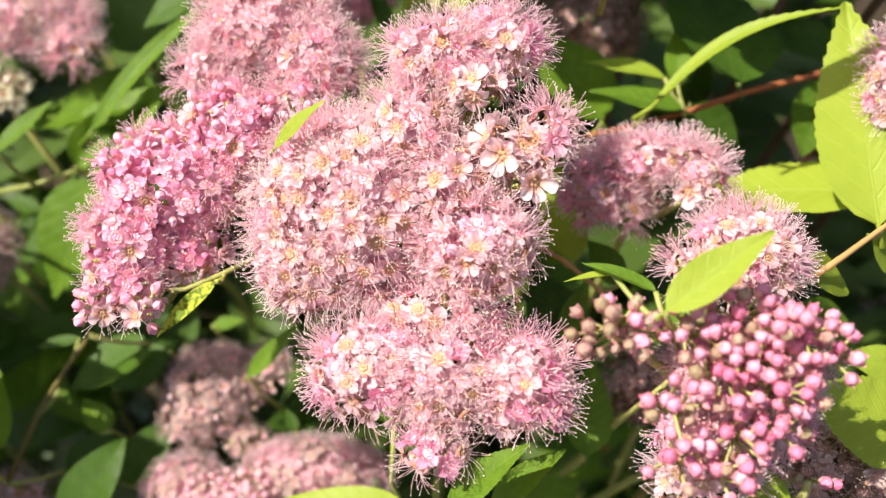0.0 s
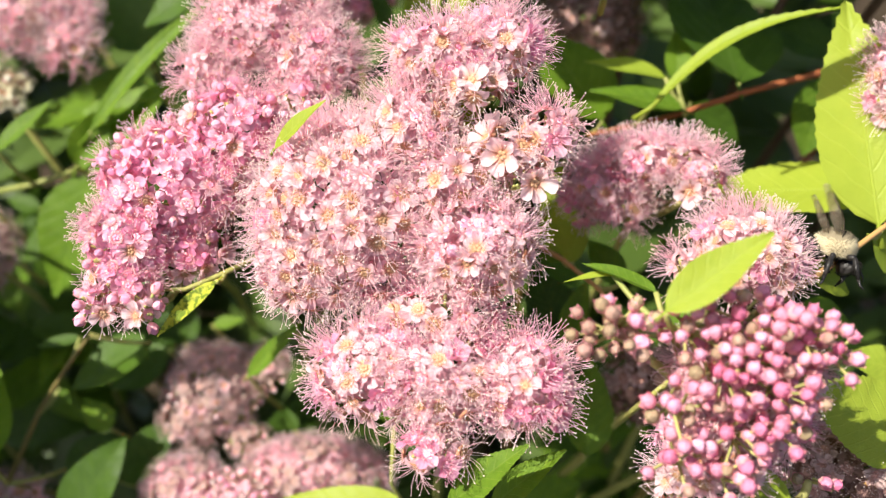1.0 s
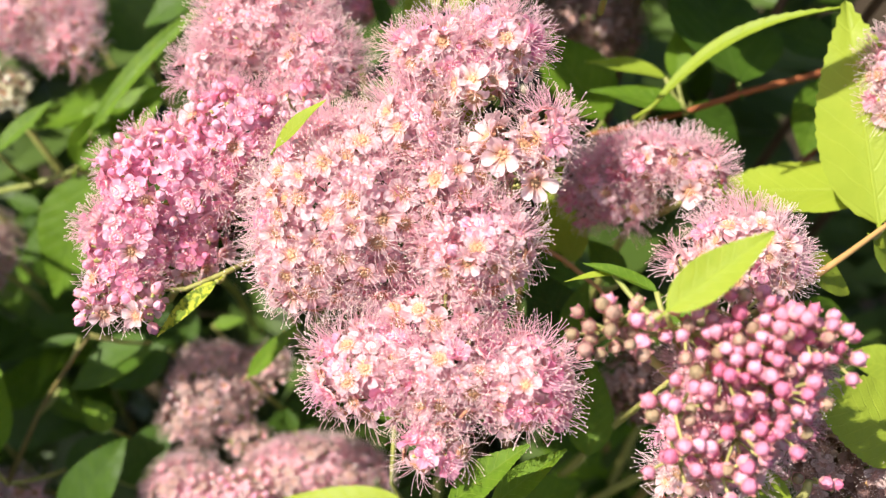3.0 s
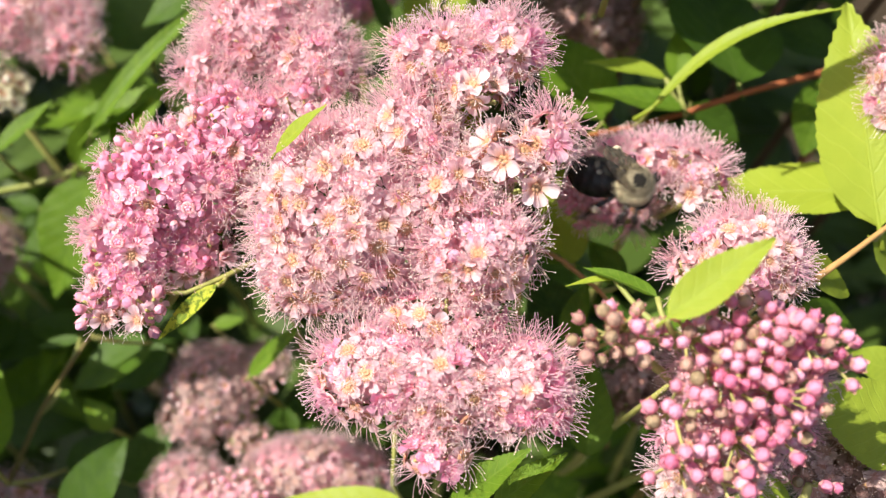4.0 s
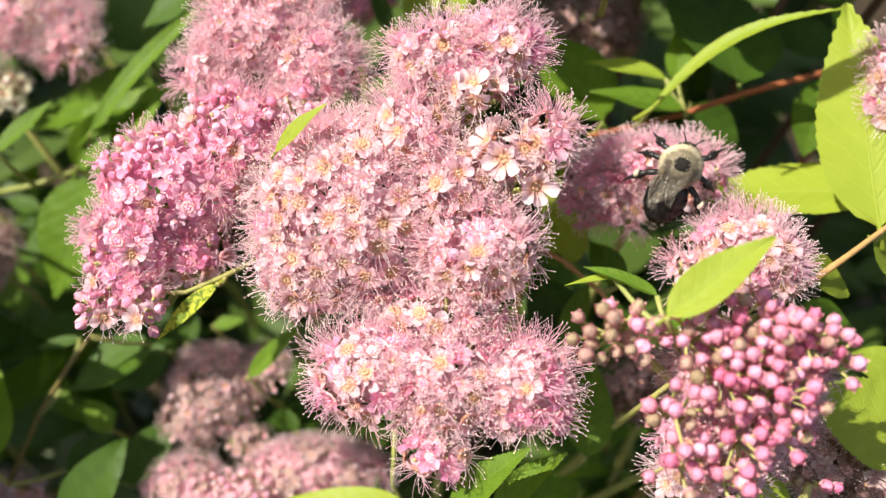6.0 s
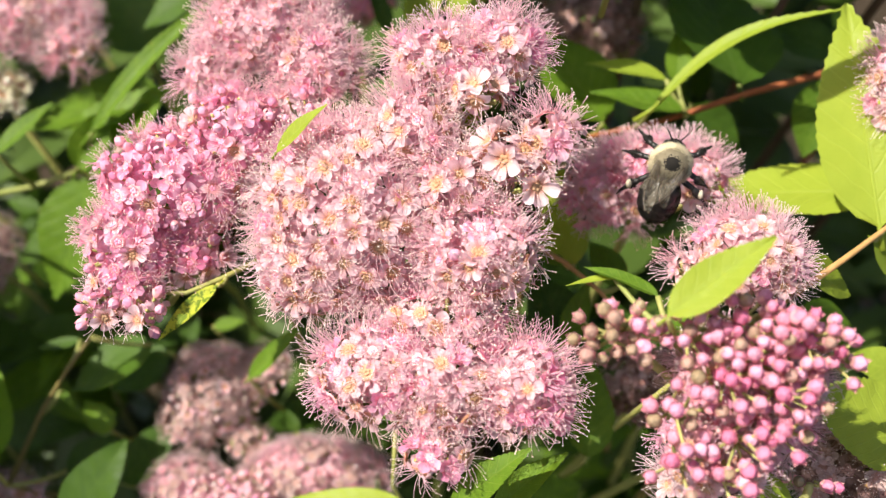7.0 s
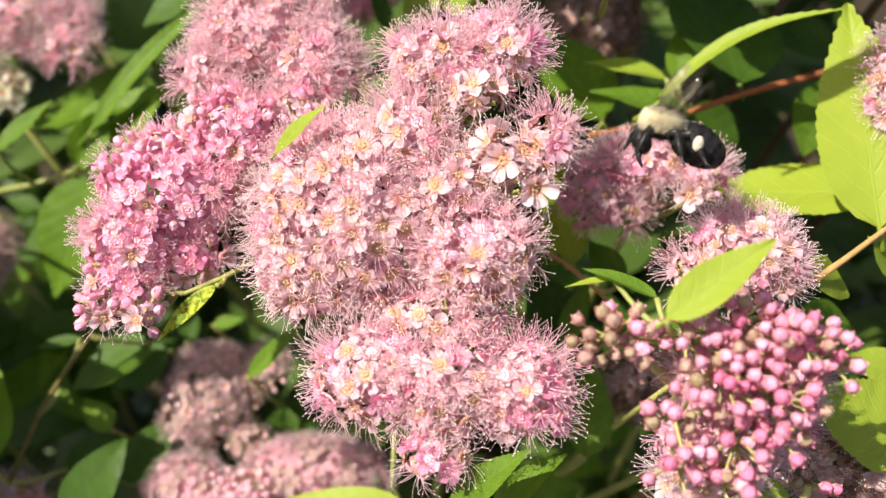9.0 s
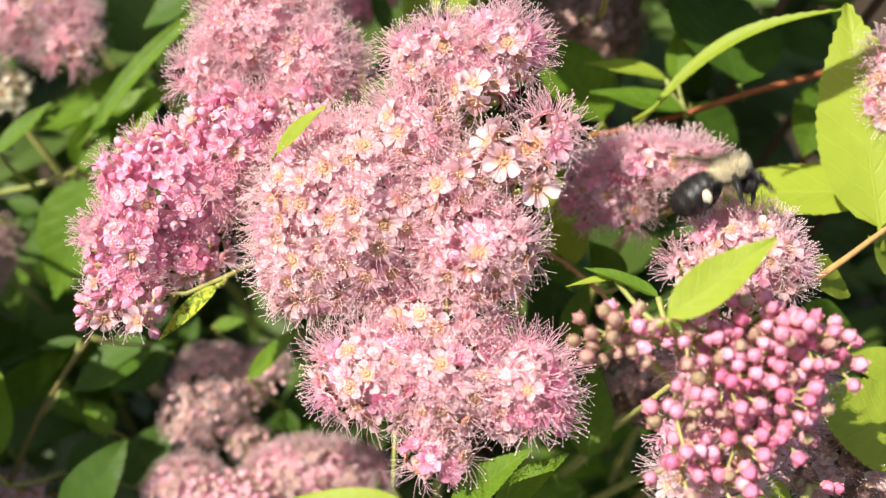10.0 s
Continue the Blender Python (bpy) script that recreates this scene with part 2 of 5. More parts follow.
# ---- mesh helpers ----
def finish(bm, name, mats, smooth=True):
    me = bpy.data.meshes.new(name)
    bm.to_mesh(me)
    bm.free()
    for m in mats:
        me.materials.append(M[m])
    if smooth:
        me.polygons.foreach_set("use_smooth", [True] * len(me.polygons))
    return me


def part(name, mesh, parent, m=None, label=""):
    ob = new(name, mesh)
    ob.parent = parent
    if m is not None:
        ob.matrix_basis = m
    return tagged(ob, label)


def thing(name, place, label, category, group=""):
    ob = new(name)
    ob.location = place
    ob.empty_display_size = 0.005
    return tagged(ob, label, category, group)


def frame_to(place, up, spin=0.0, size=1.0):
    """A pose whose z points along up."""
    q = Vector(up).to_track_quat("Z", "Y")
    return Matrix.LocRotScale(Vector(place), q @ Euler((0, 0, spin)).to_quaternion(), (size, size, size))


def add_tube(bm, points, radii, sides=6, mat=0, cap=True):
    """A tapered tube along points."""
    points = [Vector(p) for p in points]
    rings = []
    side = None
    for i, p in enumerate(points):
        d = (points[min(i + 1, len(points) - 1)] - points[max(i - 1, 0)]).normalized()
        if side is None:
            side = d.orthogonal().normalized()
        else:
            side = (side - d * side.dot(d)).normalized()
        other = d.cross(side)
        r = radii[i] if isinstance(radii, (list, tuple)) else radii
        rings.append([bm.verts.new(p + (side * math.cos(a) + other * math.sin(a)) * r) for a in (2 * math.pi * k / sides for k in range(sides))])
    for a, b in zip(rings, rings[1:]):
        for k in range(sides):
            f = bm.faces.new((a[k], a[(k + 1) % sides], b[(k + 1) % sides], b[k]))
            f.material_index = mat
    if cap:
        bm.faces.new(rings[-1]).material_index = mat
        bm.faces.new(rings[0][::-1]).material_index = mat


def add_ball(bm, centre, radii, seg=8, rings=5, mat=0, shape=None):
    """An ellipsoid; shape(v) may push its unit points about."""
    c = Vector(centre)
    rows = []
    for i in range(rings + 1):
        th = math.pi * i / rings
        row = []
        for k in range(seg if 0 < i < rings else 1):
            ph = 2 * math.pi * k / seg
            v = Vector((math.sin(th) * math.cos(ph), math.sin(th) * math.sin(ph), math.cos(th)))
            if shape:
                v = shape(v)
            row.append(bm.verts.new(c + Vector((v.x * radii[0], v.y * radii[1], v.z * radii[2]))))
        rows.append(row)
    for a, b in zip(rows, rows[1:]):
        for k in range(seg):
            q = [a[k % len(a)], b[k % len(b)], b[(k + 1) % len(b)], a[(k + 1) % len(a)]]
            q = list(dict.fromkeys(q))
            bm.faces.new(q).material_index = mat


def bow(a, b, sag, n=6):
    """Points from a to b along a curve that swings out by the vector sag."""
    a, b, s = Vector(a), Vector(b), Vector(sag)
    return [a.lerp(b, i / n) + s * math.sin(math.pi * i / n) for i in range(n + 1)]


# ---- ground ----
bm = bmesh.new()
bmesh.ops.create_grid(bm, x_segments=24, y_segments=24, size=150)
ground = new("ground", finish(bm, "ground", ["soil"]))
tagged(ground, "dark bare garden soil under the shrub, its colour deepened for shade", "ground", kind="structure")


# ---- florets and buds ----
rng = random.Random(11)


def petals_mesh(mat, cup):
    bm = bmesh.new()
    rows = ((0.6, 0.34), (1.2, 0.78), (1.9, 1.12), (2.5, 1.02), (2.95, 0.45))
    for k in range(5):
        turn = 2 * math.pi * k / 5 + rng.uniform(-0.12, 0.12)
        lift, twist, size = rng.uniform(-0.35, 0.6), rng.uniform(-0.6, 0.6), rng.uniform(0.78, 1.08)
        grid = []
        for r, w in rows:
            line = []
            for v in (-1, -0.5, 0, 0.5, 1):
                x = r * size * (1 - 0.05 * v * v)
                y = v * w * size
                z = cup * (r - 0.5) * 0.42 + lift * r * 0.35 + 0.3 * v * v * w * (0.6 + cup) + twist * v * 0.4 * r / 3 - 0.22 * max(0, r - 1.9) ** 2
                z += rng.uniform(-0.10, 0.10)
                line.append(bm.verts.new(Vector((x * math.cos(turn) - y * math.sin(turn), x * math.sin(turn) + y * math.cos(turn), z)) * 0.001))
            grid.append(line)
        for a, b in zip(grid, grid[1:]):
            for i in range(4):
                bm.faces.new((a[i], b[i], b[i + 1], a[i + 1]))
    return finish(bm, "floret", [mat])


def stamens_mesh(mat, count, reach, spread, least=0.12):
    bm = bmesh.new()
    for k in range(count):
        a = 2 * math.pi * k / count + rng.uniform(-0.15, 0.15)
        lean = rng.uniform(least, spread)
        ln = reach * rng.uniform(0.72, 1.12)
        out = Vector((math.cos(a), math.sin(a), 0))
        root = out * 0.95 + Vector((0, 0, 0.25))
        bend = rng.uniform(-0.35, 0.5)
        swing = Vector((-out.y, out.x, 0)) * rng.uniform(-0.35, 0.35)
        pts = []
        for u in (0, 0.35, 0.7, 1.0):
            le = lean + bend * u * u
            pts.append((root + (out * math.sin(le) + Vector((0, 0, 1)) * math.cos(le) + swing * u) * ln * u) * 0.001)
        add_tube(bm, pts, [0.000058, 0.00005, 0.000042, 0.000036], 3, 0, False)
        add_ball(bm, pts[-1], (0.00012, 0.00012, 0.0001), 5, 3, 1)
    return finish(bm, "stamen_tuft", [mat, "anther"])


def disc_mesh(mat):
    bm = bmesh.new()
    n = 15
    rings = []
    for r, z in ((0.45, 0.05), (0.62, 0.32), (0.9, 0.42), (1.12, 0.28), (1.2, -0.05)):
        rings.append([bm.verts.new(Vector(((r + (0.03 if k % 3 == 0 else 0)) * math.cos(2 * math.pi * k / n), (r + (0.03 if k % 3 == 0 else 0)) * math.sin(2 * math.pi * k / n), z)) * 0.001) for k in range(n)])
    for a, b in zip(rings, rings[1:]):
        for k in range(n):
            bm.faces.new((a[k], b[k], b[(k + 1) % n], a[(k + 1) % n]))
    bm.faces.new(rings[0])
    for k in range(5):
        a = 2 * math.pi * k / 5
        add_tube(bm, [Vector((0.25 * math.cos(a), 0.25 * math.sin(a), 0.0)) * 0.001, Vector((0.32 * math.cos(a), 0.32 * math.sin(a), 0.32)) * 0.001, Vector((0.42 * math.cos(a), 0.42 * math.sin(a), 0.55)) * 0.001], [0.00030, 0.00028, 0.00014], 6, 1)
    return finish(bm, "floret_centre", [mat, "pistil" if mat == "disc" else "pistil_pink" if mat == "disc_pink" else mat])


def bud_mesh(mat):
    def plump(v):
        s = 1 - 0.35 * max(0, v.z) ** 3
        return Vector((v.x * s, v.y * s, v.z * (1.0 if v.z < 0 else 1.08)))
    bm = bmesh.new()
    def lobed(v):
        p = plump(v)
        a = math.atan2(v.y, v.x)
        k = 1 - 0.52 * max(0, v.z) * (1 - abs(math.cos(2.5 * a))) + 0.06 * noise.noise(v * 2.2)
        return Vector((p.x * k, p.y * k, p.z))
    add_ball(bm, (0, 0, 0.0013), (0.00134, 0.00134, 0.00142), 20, 10, 0, lobed)
    return finish(bm, "bud", [mat])


def calyx_mesh():
    bm = bmesh.new()
    n = 10
    rings = []
    for r, z in ((0.25, -0.7), (0.75, -0.4), (1.28, 0.2), (1.47, 0.9), (1.45, 1.35)):
        ring = []
        for k in range(n):
            point = k % 2 == 0
            a = 2 * math.pi * k / n
            top = z > 1.2
            w = r + (0.26 if top and point else 0.0)
            ring.append(bm.verts.new(Vector((w * math.cos(a), w * math.sin(a), z + (0.75 if top and point else -0.4 if top else 0.0))) * 0.001))
        rings.append(ring)
    for a, b in zip(rings, rings[1:]):
        for k in range(n):
            bm.faces.new((a[k], a[(k + 1) % n], b[(k + 1) % n], b[k]))
    bm.faces.new(rings[0][::-1])
    return finish(bm, "calyx", ["calyx"])


def pedicel_mesh(length):
    bm = bmesh.new()
    add_tube(bm, [(0, 0, -0.0002), (0.0002, 0.0001, -length * 0.5), (0, 0, -length)], [0.00032, 0.00030, 0.00042], 6)
    return finish(bm, "pedicel", ["pedicel"])


SETS = {}
for kind, petal, hair, reach, spread in (("pale", "petal_pale", "filament", 4.1, 1.2), ("pink", "petal_pink", "filament_pink", 3.8, 0.9), ("old", "petal_old", "filament_old", 4.6, 0.95), ("fuzz", "petal_pale", "filament_rosy", 4.5, 0.85), ("open", "petal_white", "filament", 3.6, 1.15), ("cream", "petal_cream", "petal_cream", 3.0, 0.8), ("star", "petal_pink", "filament_pink", 2.1, 0.7), ("withered", "petal_withered", "petal_withered", 3.6, 0.9)):
    SETS[kind] = ([petals_mesh(petal, c) for c in (-0.1, 0.15, 0.4, 0.75, 1.2)], [stamens_mesh(hair, 34 if kind == "fuzz" else 20 if kind == "pale" else 18 if kind == "open" else 12 if kind == "star" else 24, reach, spread, 0.5 if kind in ("pale", "open") else 0.12) for _ in range(4)])
DISC = {"pale": disc_mesh("disc"), "pink": disc_mesh("disc_pink"), "old": disc_mesh("disc_old"), "fuzz": disc_mesh("disc_pink"), "open": disc_mesh("disc"), "cream": disc_mesh("disc"), "star": disc_mesh("disc_pink"), "withered": disc_mesh("disc_old")}
BUDS = {k: bud_mesh(k) for k in ("bud_pink", "bud_dull", "bud_white", "bud_soft", "bud_beige", "bud_cream")}
CALYX = calyx_mesh()
PEDICEL = pedicel_mesh(0.007)
FIB = math.pi * (3 - math.sqrt(5))


def spots_on(lumps, step, facing, floor_dot, wild):
    """Places spread evenly over a group of rounded lumps, left out where one lump lies inside another. Yields place, outward normal, lump number."""
    for i, (c, r) in enumerate(lumps):
        c = Vector(c)
        mean = (r[0] * r[1] + r[0] * r[2] + r[1] * r[2]) / 3
        n = max(6, int(4 * math.pi * mean / (step * step)))
        for k in range(n):
            z = 1 - (2 * k + 1) / n
            s = math.sqrt(1 - z * z)
            a = k * FIB + i
            v = Vector((s * math.cos(a), s * math.sin(a), z))
            v = (v + Vector((rng.uniform(-1, 1), rng.uniform(-1, 1), rng.uniform(-1, 1))) * wild).normalized()
            d = ACROSS * v.x + SLOPE * v.y + OUT * v.z
            if d.dot(facing) < floor_dot:
                continue
            depth = 1 + rng.uniform(-0.10, 0.06)
            p = c + (ACROSS * v.x * r[0] + SLOPE * v.y * r[1] + OUT * v.z * r[2]) * depth
            inside = False
            for j, (c2, r2) in enumerate(lumps):
                if j != i:
                    w = p - Vector(c2)
                    e = Vector((w.dot(ACROSS) / r2[0], w.dot(SLOPE) / r2[1], w.dot(OUT) / r2[2]))
                    if e.length < 0.9:
                        inside = True
                        break
            if inside:
                continue
            nrm = (ACROSS * v.x / r[0] + SLOPE * v.y / r[1] + OUT * v.z / r[2]).normalized()
            yield p, nrm, i


def stem_to_ground(owner, top, name="stem", mat="green_stem", thick=0.0011, label="", swing=(0, 0.05, -0.02)):
    """A shoot's own stem from the soil to its head; places are in the owner's space."""
    base = Vector(owner.location)
    top = Vector(top)
    foot = Vector((top.x * 0.5 + rng.uniform(-0.05, 0.05), top.y * 0.4 + 0.22 + rng.uniform(-0.04, 0.04), 0.0))
    knee = top.lerp(foot, 0.35) + Vector(swing)
    pts = [(1 - u) ** 2 * top + 2 * u * (1 - u) * knee + u * u * foot - base for u in (i / 10 for i in range(11))]
    bm = bmesh.new()
    add_tube(bm, pts, [thick * (0.8 + 0.14 * i) for i in range(11)], 8)
    return part(name, finish(bm, "stem", [mat]), owner, None, label)


def flower_head(label, lumps, mix, step=0.0038, buds=0.0, bud_kinds=("bud_pink",), facing=None, floor_dot=-0.15, size=1.0, group="flower heads of the shrub", wild=0.10, stem="green_stem", bud_lumps=(), open_lumps=(), holes=(), swing=(0, 0.05, -0.02)):
    """A domed cluster of florets (and buds) on branching stalks. lumps: centre and half sizes across, up the slope and out of it. holes: place and reach of gaps between the florets."""
    facing = (OUT * 0.85 + SLOPE * 0.5).normalized() if facing is None else facing
    middle = sum((Vector(c) for c, r in lumps), Vector()) / len(lumps)
    deep = max(r[2] for c, r in lumps)
    fork = middle - OUT * deep * 1.1 - Vector((0, 0, 0.008))
    head = thing("flower_head", fork, label, "flower", group)
    stem_to_ground(head, fork, mat=stem, swing=swing)
    for c, r in lumps:
        bm = bmesh.new()
        hub = Vector(c) - facing * min(r) * 0.55
        add_tube(bm, [p - fork for p in bow(fork, hub, Vector((0, 0, -0.002)), 4)], [0.0009, 0.0008, 0.0008, 0.0007, 0.0006], 6)
        for k in range(14):
            v = Vector((rng.uniform(-1, 1), rng.uniform(-1, 1), rng.uniform(0.1, 1))).normalized()
            tip = Vector(c) + (ACROSS * v.x * r[0] + SLOPE * v.y * r[1] + OUT * v.z * r[2]) * 0.93
            add_tube(bm, [p - fork for p in bow(hub, tip, OUT * -0.001, 3)], [0.0005, 0.0004, 0.0004, 0.0003], 5)
        part("stalk", finish(bm, "stalk", ["pedicel"]), head)
    kinds = [k for k, share in mix for _ in range(share)]
    verts, faces = [], []
    tight = [(c, tuple(v - 0.0022 for v in r)) for c, r in lumps]
    for p, nrm, i in spots_on(tight, step * 0.7, facing, floor_dot - 0.1, wild):
        me = rng.choice(SETS[kinds[0]][0])
        m = frame_to(p - fork, (nrm + Vector((rng.uniform(-1, 1), rng.uniform(-1, 1), rng.uniform(-1, 1))) * 0.4).normalized(), rng.uniform(0, 6.28), size)
        n = len(verts)
        verts.extend((m @ v.co)[:] for v in me.vertices)
        faces.extend(tuple(k + n for k in f.vertices) for f in me.polygons)
    me = bpy.data.meshes.new("floret_mass")
    me.from_pydata(verts, [], faces)
    me.materials.append(SETS[kinds[0]][0][0].materials[0])
    tagged(part("floret_mass", me, head), "", kind="stuff")
    for p, nrm, i in spots_on(lumps, step, facing, floor_dot, wild):
        if any(math.hypot((p - Vector(h)).dot(ACROSS), (p - Vector(h)).dot(SLOPE)) < reach for h, reach in holes):
            continue
        kind = rng.choice(kinds)
        if "fuzz" in kinds:
            lift = nrm.dot(SLOPE) + rng.uniform(-0.35, 0.35)
            kind = "pale" if lift < -0.15 and kind == "fuzz" and kinds[0] != "fuzz" else "fuzz" if lift > 0.5 and kind == "pale" else kind
        if kinds[0] == "pink" and kind == "pink" and nrm.dot(SLOPE) + rng.uniform(-0.3, 0.3) < 0.25:
            kind = "star"
        tilt = (nrm + Vector((rng.uniform(-1, 1), rng.uniform(-1, 1), rng.uniform(-1, 1))) * 0.28).normalized()
        if rng.random() < (0.75 if i in bud_lumps else buds):
            add_bud(head, p - fork, tilt, rng.choice(bud_kinds), size * rng.uniform(0.56, 0.84))
            continue
        if i in open_lumps:
            kind = "open"
        sheets, hairs = SETS[kind]
        s = size * rng.uniform(0.80, 1.04) * (1.2 if i in open_lumps else 1.04 if kind == "pale" else 0.84 if kind == "fuzz" else 1.03)
        f = part("floret", rng.choice(sheets), head, frame_to(p - fork, tilt, rng.uniform(0, 6.28), s))
        part("stamen_tuft", rng.choice(hairs), f, Matrix.Rotation(rng.uniform(0, 6.28), 4, "Z") @ Matrix.Scale(1.25 if kind == "fuzz" else 1.0, 4))
        part("floret_centre", DISC[kind], f, Matrix.Diagonal((1.25, 1.25, 0.8, 1)))
    return head


def add_bud(head, place, up, kind, s, stalk=True):
    b = part("bud", BUDS[kind], head, frame_to(place, up, rng.uniform(0, 6.28), s))
    part("calyx", CALYX, b)
    if stalk:
        part("pedicel", PEDICEL, b)
    return b


# ---- leaves ----
def leaf_mesh(half, mat, fold=0.25, bend=0.12, teeth=11, seed=0, sway=0.0):
    """A toothed lance-shaped blade, one unit long, y along it, with a raised midrib underneath. sway: how far it arches sideways."""
    lr = random.Random(seed)
    bm = bmesh.new()
    rows = teeth * 2
    cols = (-1, -0.66, -0.33, 0, 0.33, 0.66, 1)
    grid = []
    ph = lr.uniform(0, 6)
    for i in range(rows + 1):
        u = i / rows
        w = half * u ** 0.7 * (1 - u) ** 1.15 / 0.293 + 0.003
        line = []
        for c in cols:
            edge = abs(c) == 1
            tooth = half * (0.055 if i % 2 else -0.02) * min(1, 8 * u) if edge and i < rows else 0.0
            x = c * w + (math.copysign(tooth, c) if edge else 0)
            y = u + (0.012 if edge and i % 2 else 0)
            z = fold * abs(x) - bend * u * u + half * (0.06 * math.sin(9 * u + ph + c * 2) + 0.01 * math.sin(40 * u)) * abs(c)
            line.append(bm.verts.new((x + sway * math.sin(math.pi * u), y, z)))
        grid.append(line)
    for a, b in zip(grid, grid[1:]):
        for k in range(6):
            bm.faces.new((a[k], a[k + 1], b[k + 1], b[k]))
    add_tube(bm, [(0, -0.10, -0.012)] + [(sway * math.sin(math.pi * u), u, -0.004 - bend * u * u) for u in (0, 0.25, 0.5, 0.75, 0.97)], [0.013, 0.011, 0.009, 0.007, 0.005, 0.002], 5)
    return finish(bm, "leaf", [mat])


LEAVES = {}
for mat in ("leaf_young", "leaf_green", "leaf_dark"):
    LEAVES[mat] = [leaf_mesh(h, mat, f, b, 11, i) for i, (h, f, b) in enumerate(((0.17, 0.2, 0.15), (0.20, 0.12, 0.05), (0.15, 0.4, 0.2), (0.22, 0.25, 0.25), (0.18, 0.3, -0.08)))]


def leaf_pose(base, tip, face, length=None):
    """y from base to tip, z towards face."""
    y = (Vector(tip) - Vector(base))
    ln = length or y.length
    y.normalize()
    z = Vector(face)
    z = (z - y * z.dot(y)).normalized()
    x = y.cross(z)
    m = Matrix((x, y, z)).transposed().to_4x4()
    return Matrix.Translation(base) @ m @ Matrix.Diagonal((ln, ln, ln, 1))


leaf_count = 0


def leafy_shoot(label, line, mat, thick, leaves, to_ground=True):
    """A woody or green shoot along the points of line, with leaves (base, tip, half width over length, face, material, fold, bend, sideways arch)."""
    global leaf_count
    line = [Vector(p) for p in line]
    base = line[0]
    shoot = thing("leafy_shoot", base, label, "shoot", "leafy shoots of the shrub")
    bm = bmesh.new()
    n = len(line)
    add_tube(bm, [p - base for p in line], [thick * (1 - 0.35 * i / max(1, n - 1)) for i in range(n)], 8)
    part("stem", finish(bm, "stem", [mat]), shoot)
    if to_ground:
        stem_to_ground(shoot, base, "lower_stem", mat, thick)
    for b, t, half, face, lm, fold, bend, *sway in leaves:
        leaf_count += 1
        b, t = Vector(b), Vector(t)
        near = min(line, key=lambda p: (p - b).length)
        part("leaf", leaf_mesh(half, lm, fold, bend, 18, leaf_count, *sway), shoot, leaf_pose(b - base, t - base, face))
        gap = (near - b).length
        if gap > 0.002:
            away = near if gap < 0.018 else b - OUT * 0.035 - Vector((0, 0, 0.02))
            bm = bmesh.new()
            add_tube(bm, [p - base for p in bow(away, b, Vector((0, 0, -0.001)), 4)], [0.0007, 0.0006, 0.0006, 0.0005, 0.0005], 6)
            part("petiole", finish(bm, "petiole", ["green_stem"]), shoot)
    return shoot


# ---- the flower heads ----
PALE = (("pale", 7), ("fuzz", 2), ("open", 1), ("pink", 1))
MID = (("pale", 3), ("fuzz", 2), ("pink", 3))
FUZZ = (("fuzz", 9), ("pale", 1), ("pink", 1))
PINK = (("pink", 6), ("pale", 1), ("fuzz", 1))
OLD = (("old", 3), ("pale", 1))

flower_head("large pale pink spiraea flower head in full bloom", (
    ((-0.0151, 0.0207, 0.6103), (0.0187, 0.0176, 0.0166)),
    ((-0.0047, 0.0259, 0.6250), (0.0077, 0.0081, 0.0088)),
    ((0.0061, 0.0090, 0.6108), (0.0098, 0.0088, 0.0100)),
    ((-0.0230, 0.0122, 0.6059), (0.0098, 0.0093, 0.0093)),
    ((0.0112, 0.0189, 0.6254), (0.0049, 0.0039, 0.0049)),
    ((0.0185, 0.0205, 0.6273), (0.0043, 0.0049, 0.0055)),
    ((0.0144, 0.0144, 0.6225), (0.0033, 0.0025, 0.0031)),
    ((0.0016, 0.0174, 0.6199), (0.0070, 0.0060, 0.0066)),
), PALE, step=0.0041, size=1.10, buds=0.04, bud_kinds=("bud_soft", "bud_white"), open_lumps=(4, 6), holes=(((-0.0065, 0.0033, 0.6155), 0.0034), ((-0.0053, 0.0003, 0.6118), 0.0028)))
flower_head("pale pink domed spiraea flower head with open florets", (
    ((0.0016, 0.0342, 0.6350), (0.0107, 0.0067, 0.0090)),
    ((0.0108, 0.0350, 0.6360), (0.0073, 0.0067, 0.0081)),
    ((0.0061, 0.0250, 0.6340), (0.0043, 0.0031, 0.0043)),
), MID, open_lumps=(2,))
flower_head("pink spiraea flower head hanging below the large one", (
    ((-0.0109, -0.0031, 0.5933), (0.0113, 0.0089, 0.0101)),
    ((0.0016, -0.0067, 0.5949), (0.0091, 0.0083, 0.0089)),
    ((0.0142, -0.0073, 0.5941), (0.0077, 0.0083, 0.0089)),
    ((-0.0009, -0.0158, 0.5868), (0.0055, 0.0043, 0.0051)),
    ((0.0006, 0.0024, 0.6014), (0.0100, 0.0055, 0.0060)),
), MID, step=0.0041, size=1.10)
flower_head("deep pink spiraea flower head with florets and buds", (
    ((-0.0520, 0.0334, 0.6082), (0.0147, 0.0112, 0.0121)),
    ((-0.0606, 0.0240, 0.6000), (0.0084, 0.0095, 0.0094)),
    ((-0.0412, 0.0394, 0.6155), (0.0095, 0.0095, 0.0095)),
    ((-0.0652, 0.0123, 0.5947), (0.0039, 0.0032, 0.0039)),
    ((-0.0560, 0.0122, 0.5942), (0.0041, 0.0037, 0.0037)),
    ((-0.0493, 0.0256, 0.5969), (0.0067, 0.0061, 0.0061)),
    ((-0.0613, 0.0176, 0.5960), (0.0063, 0.0052, 0.0052)),
), PINK, buds=0.28, bud_kinds=("bud_soft", "bud_soft", "bud_pink"), bud_lumps=(4,), swing=(-0.02, 0.13, 0.06))
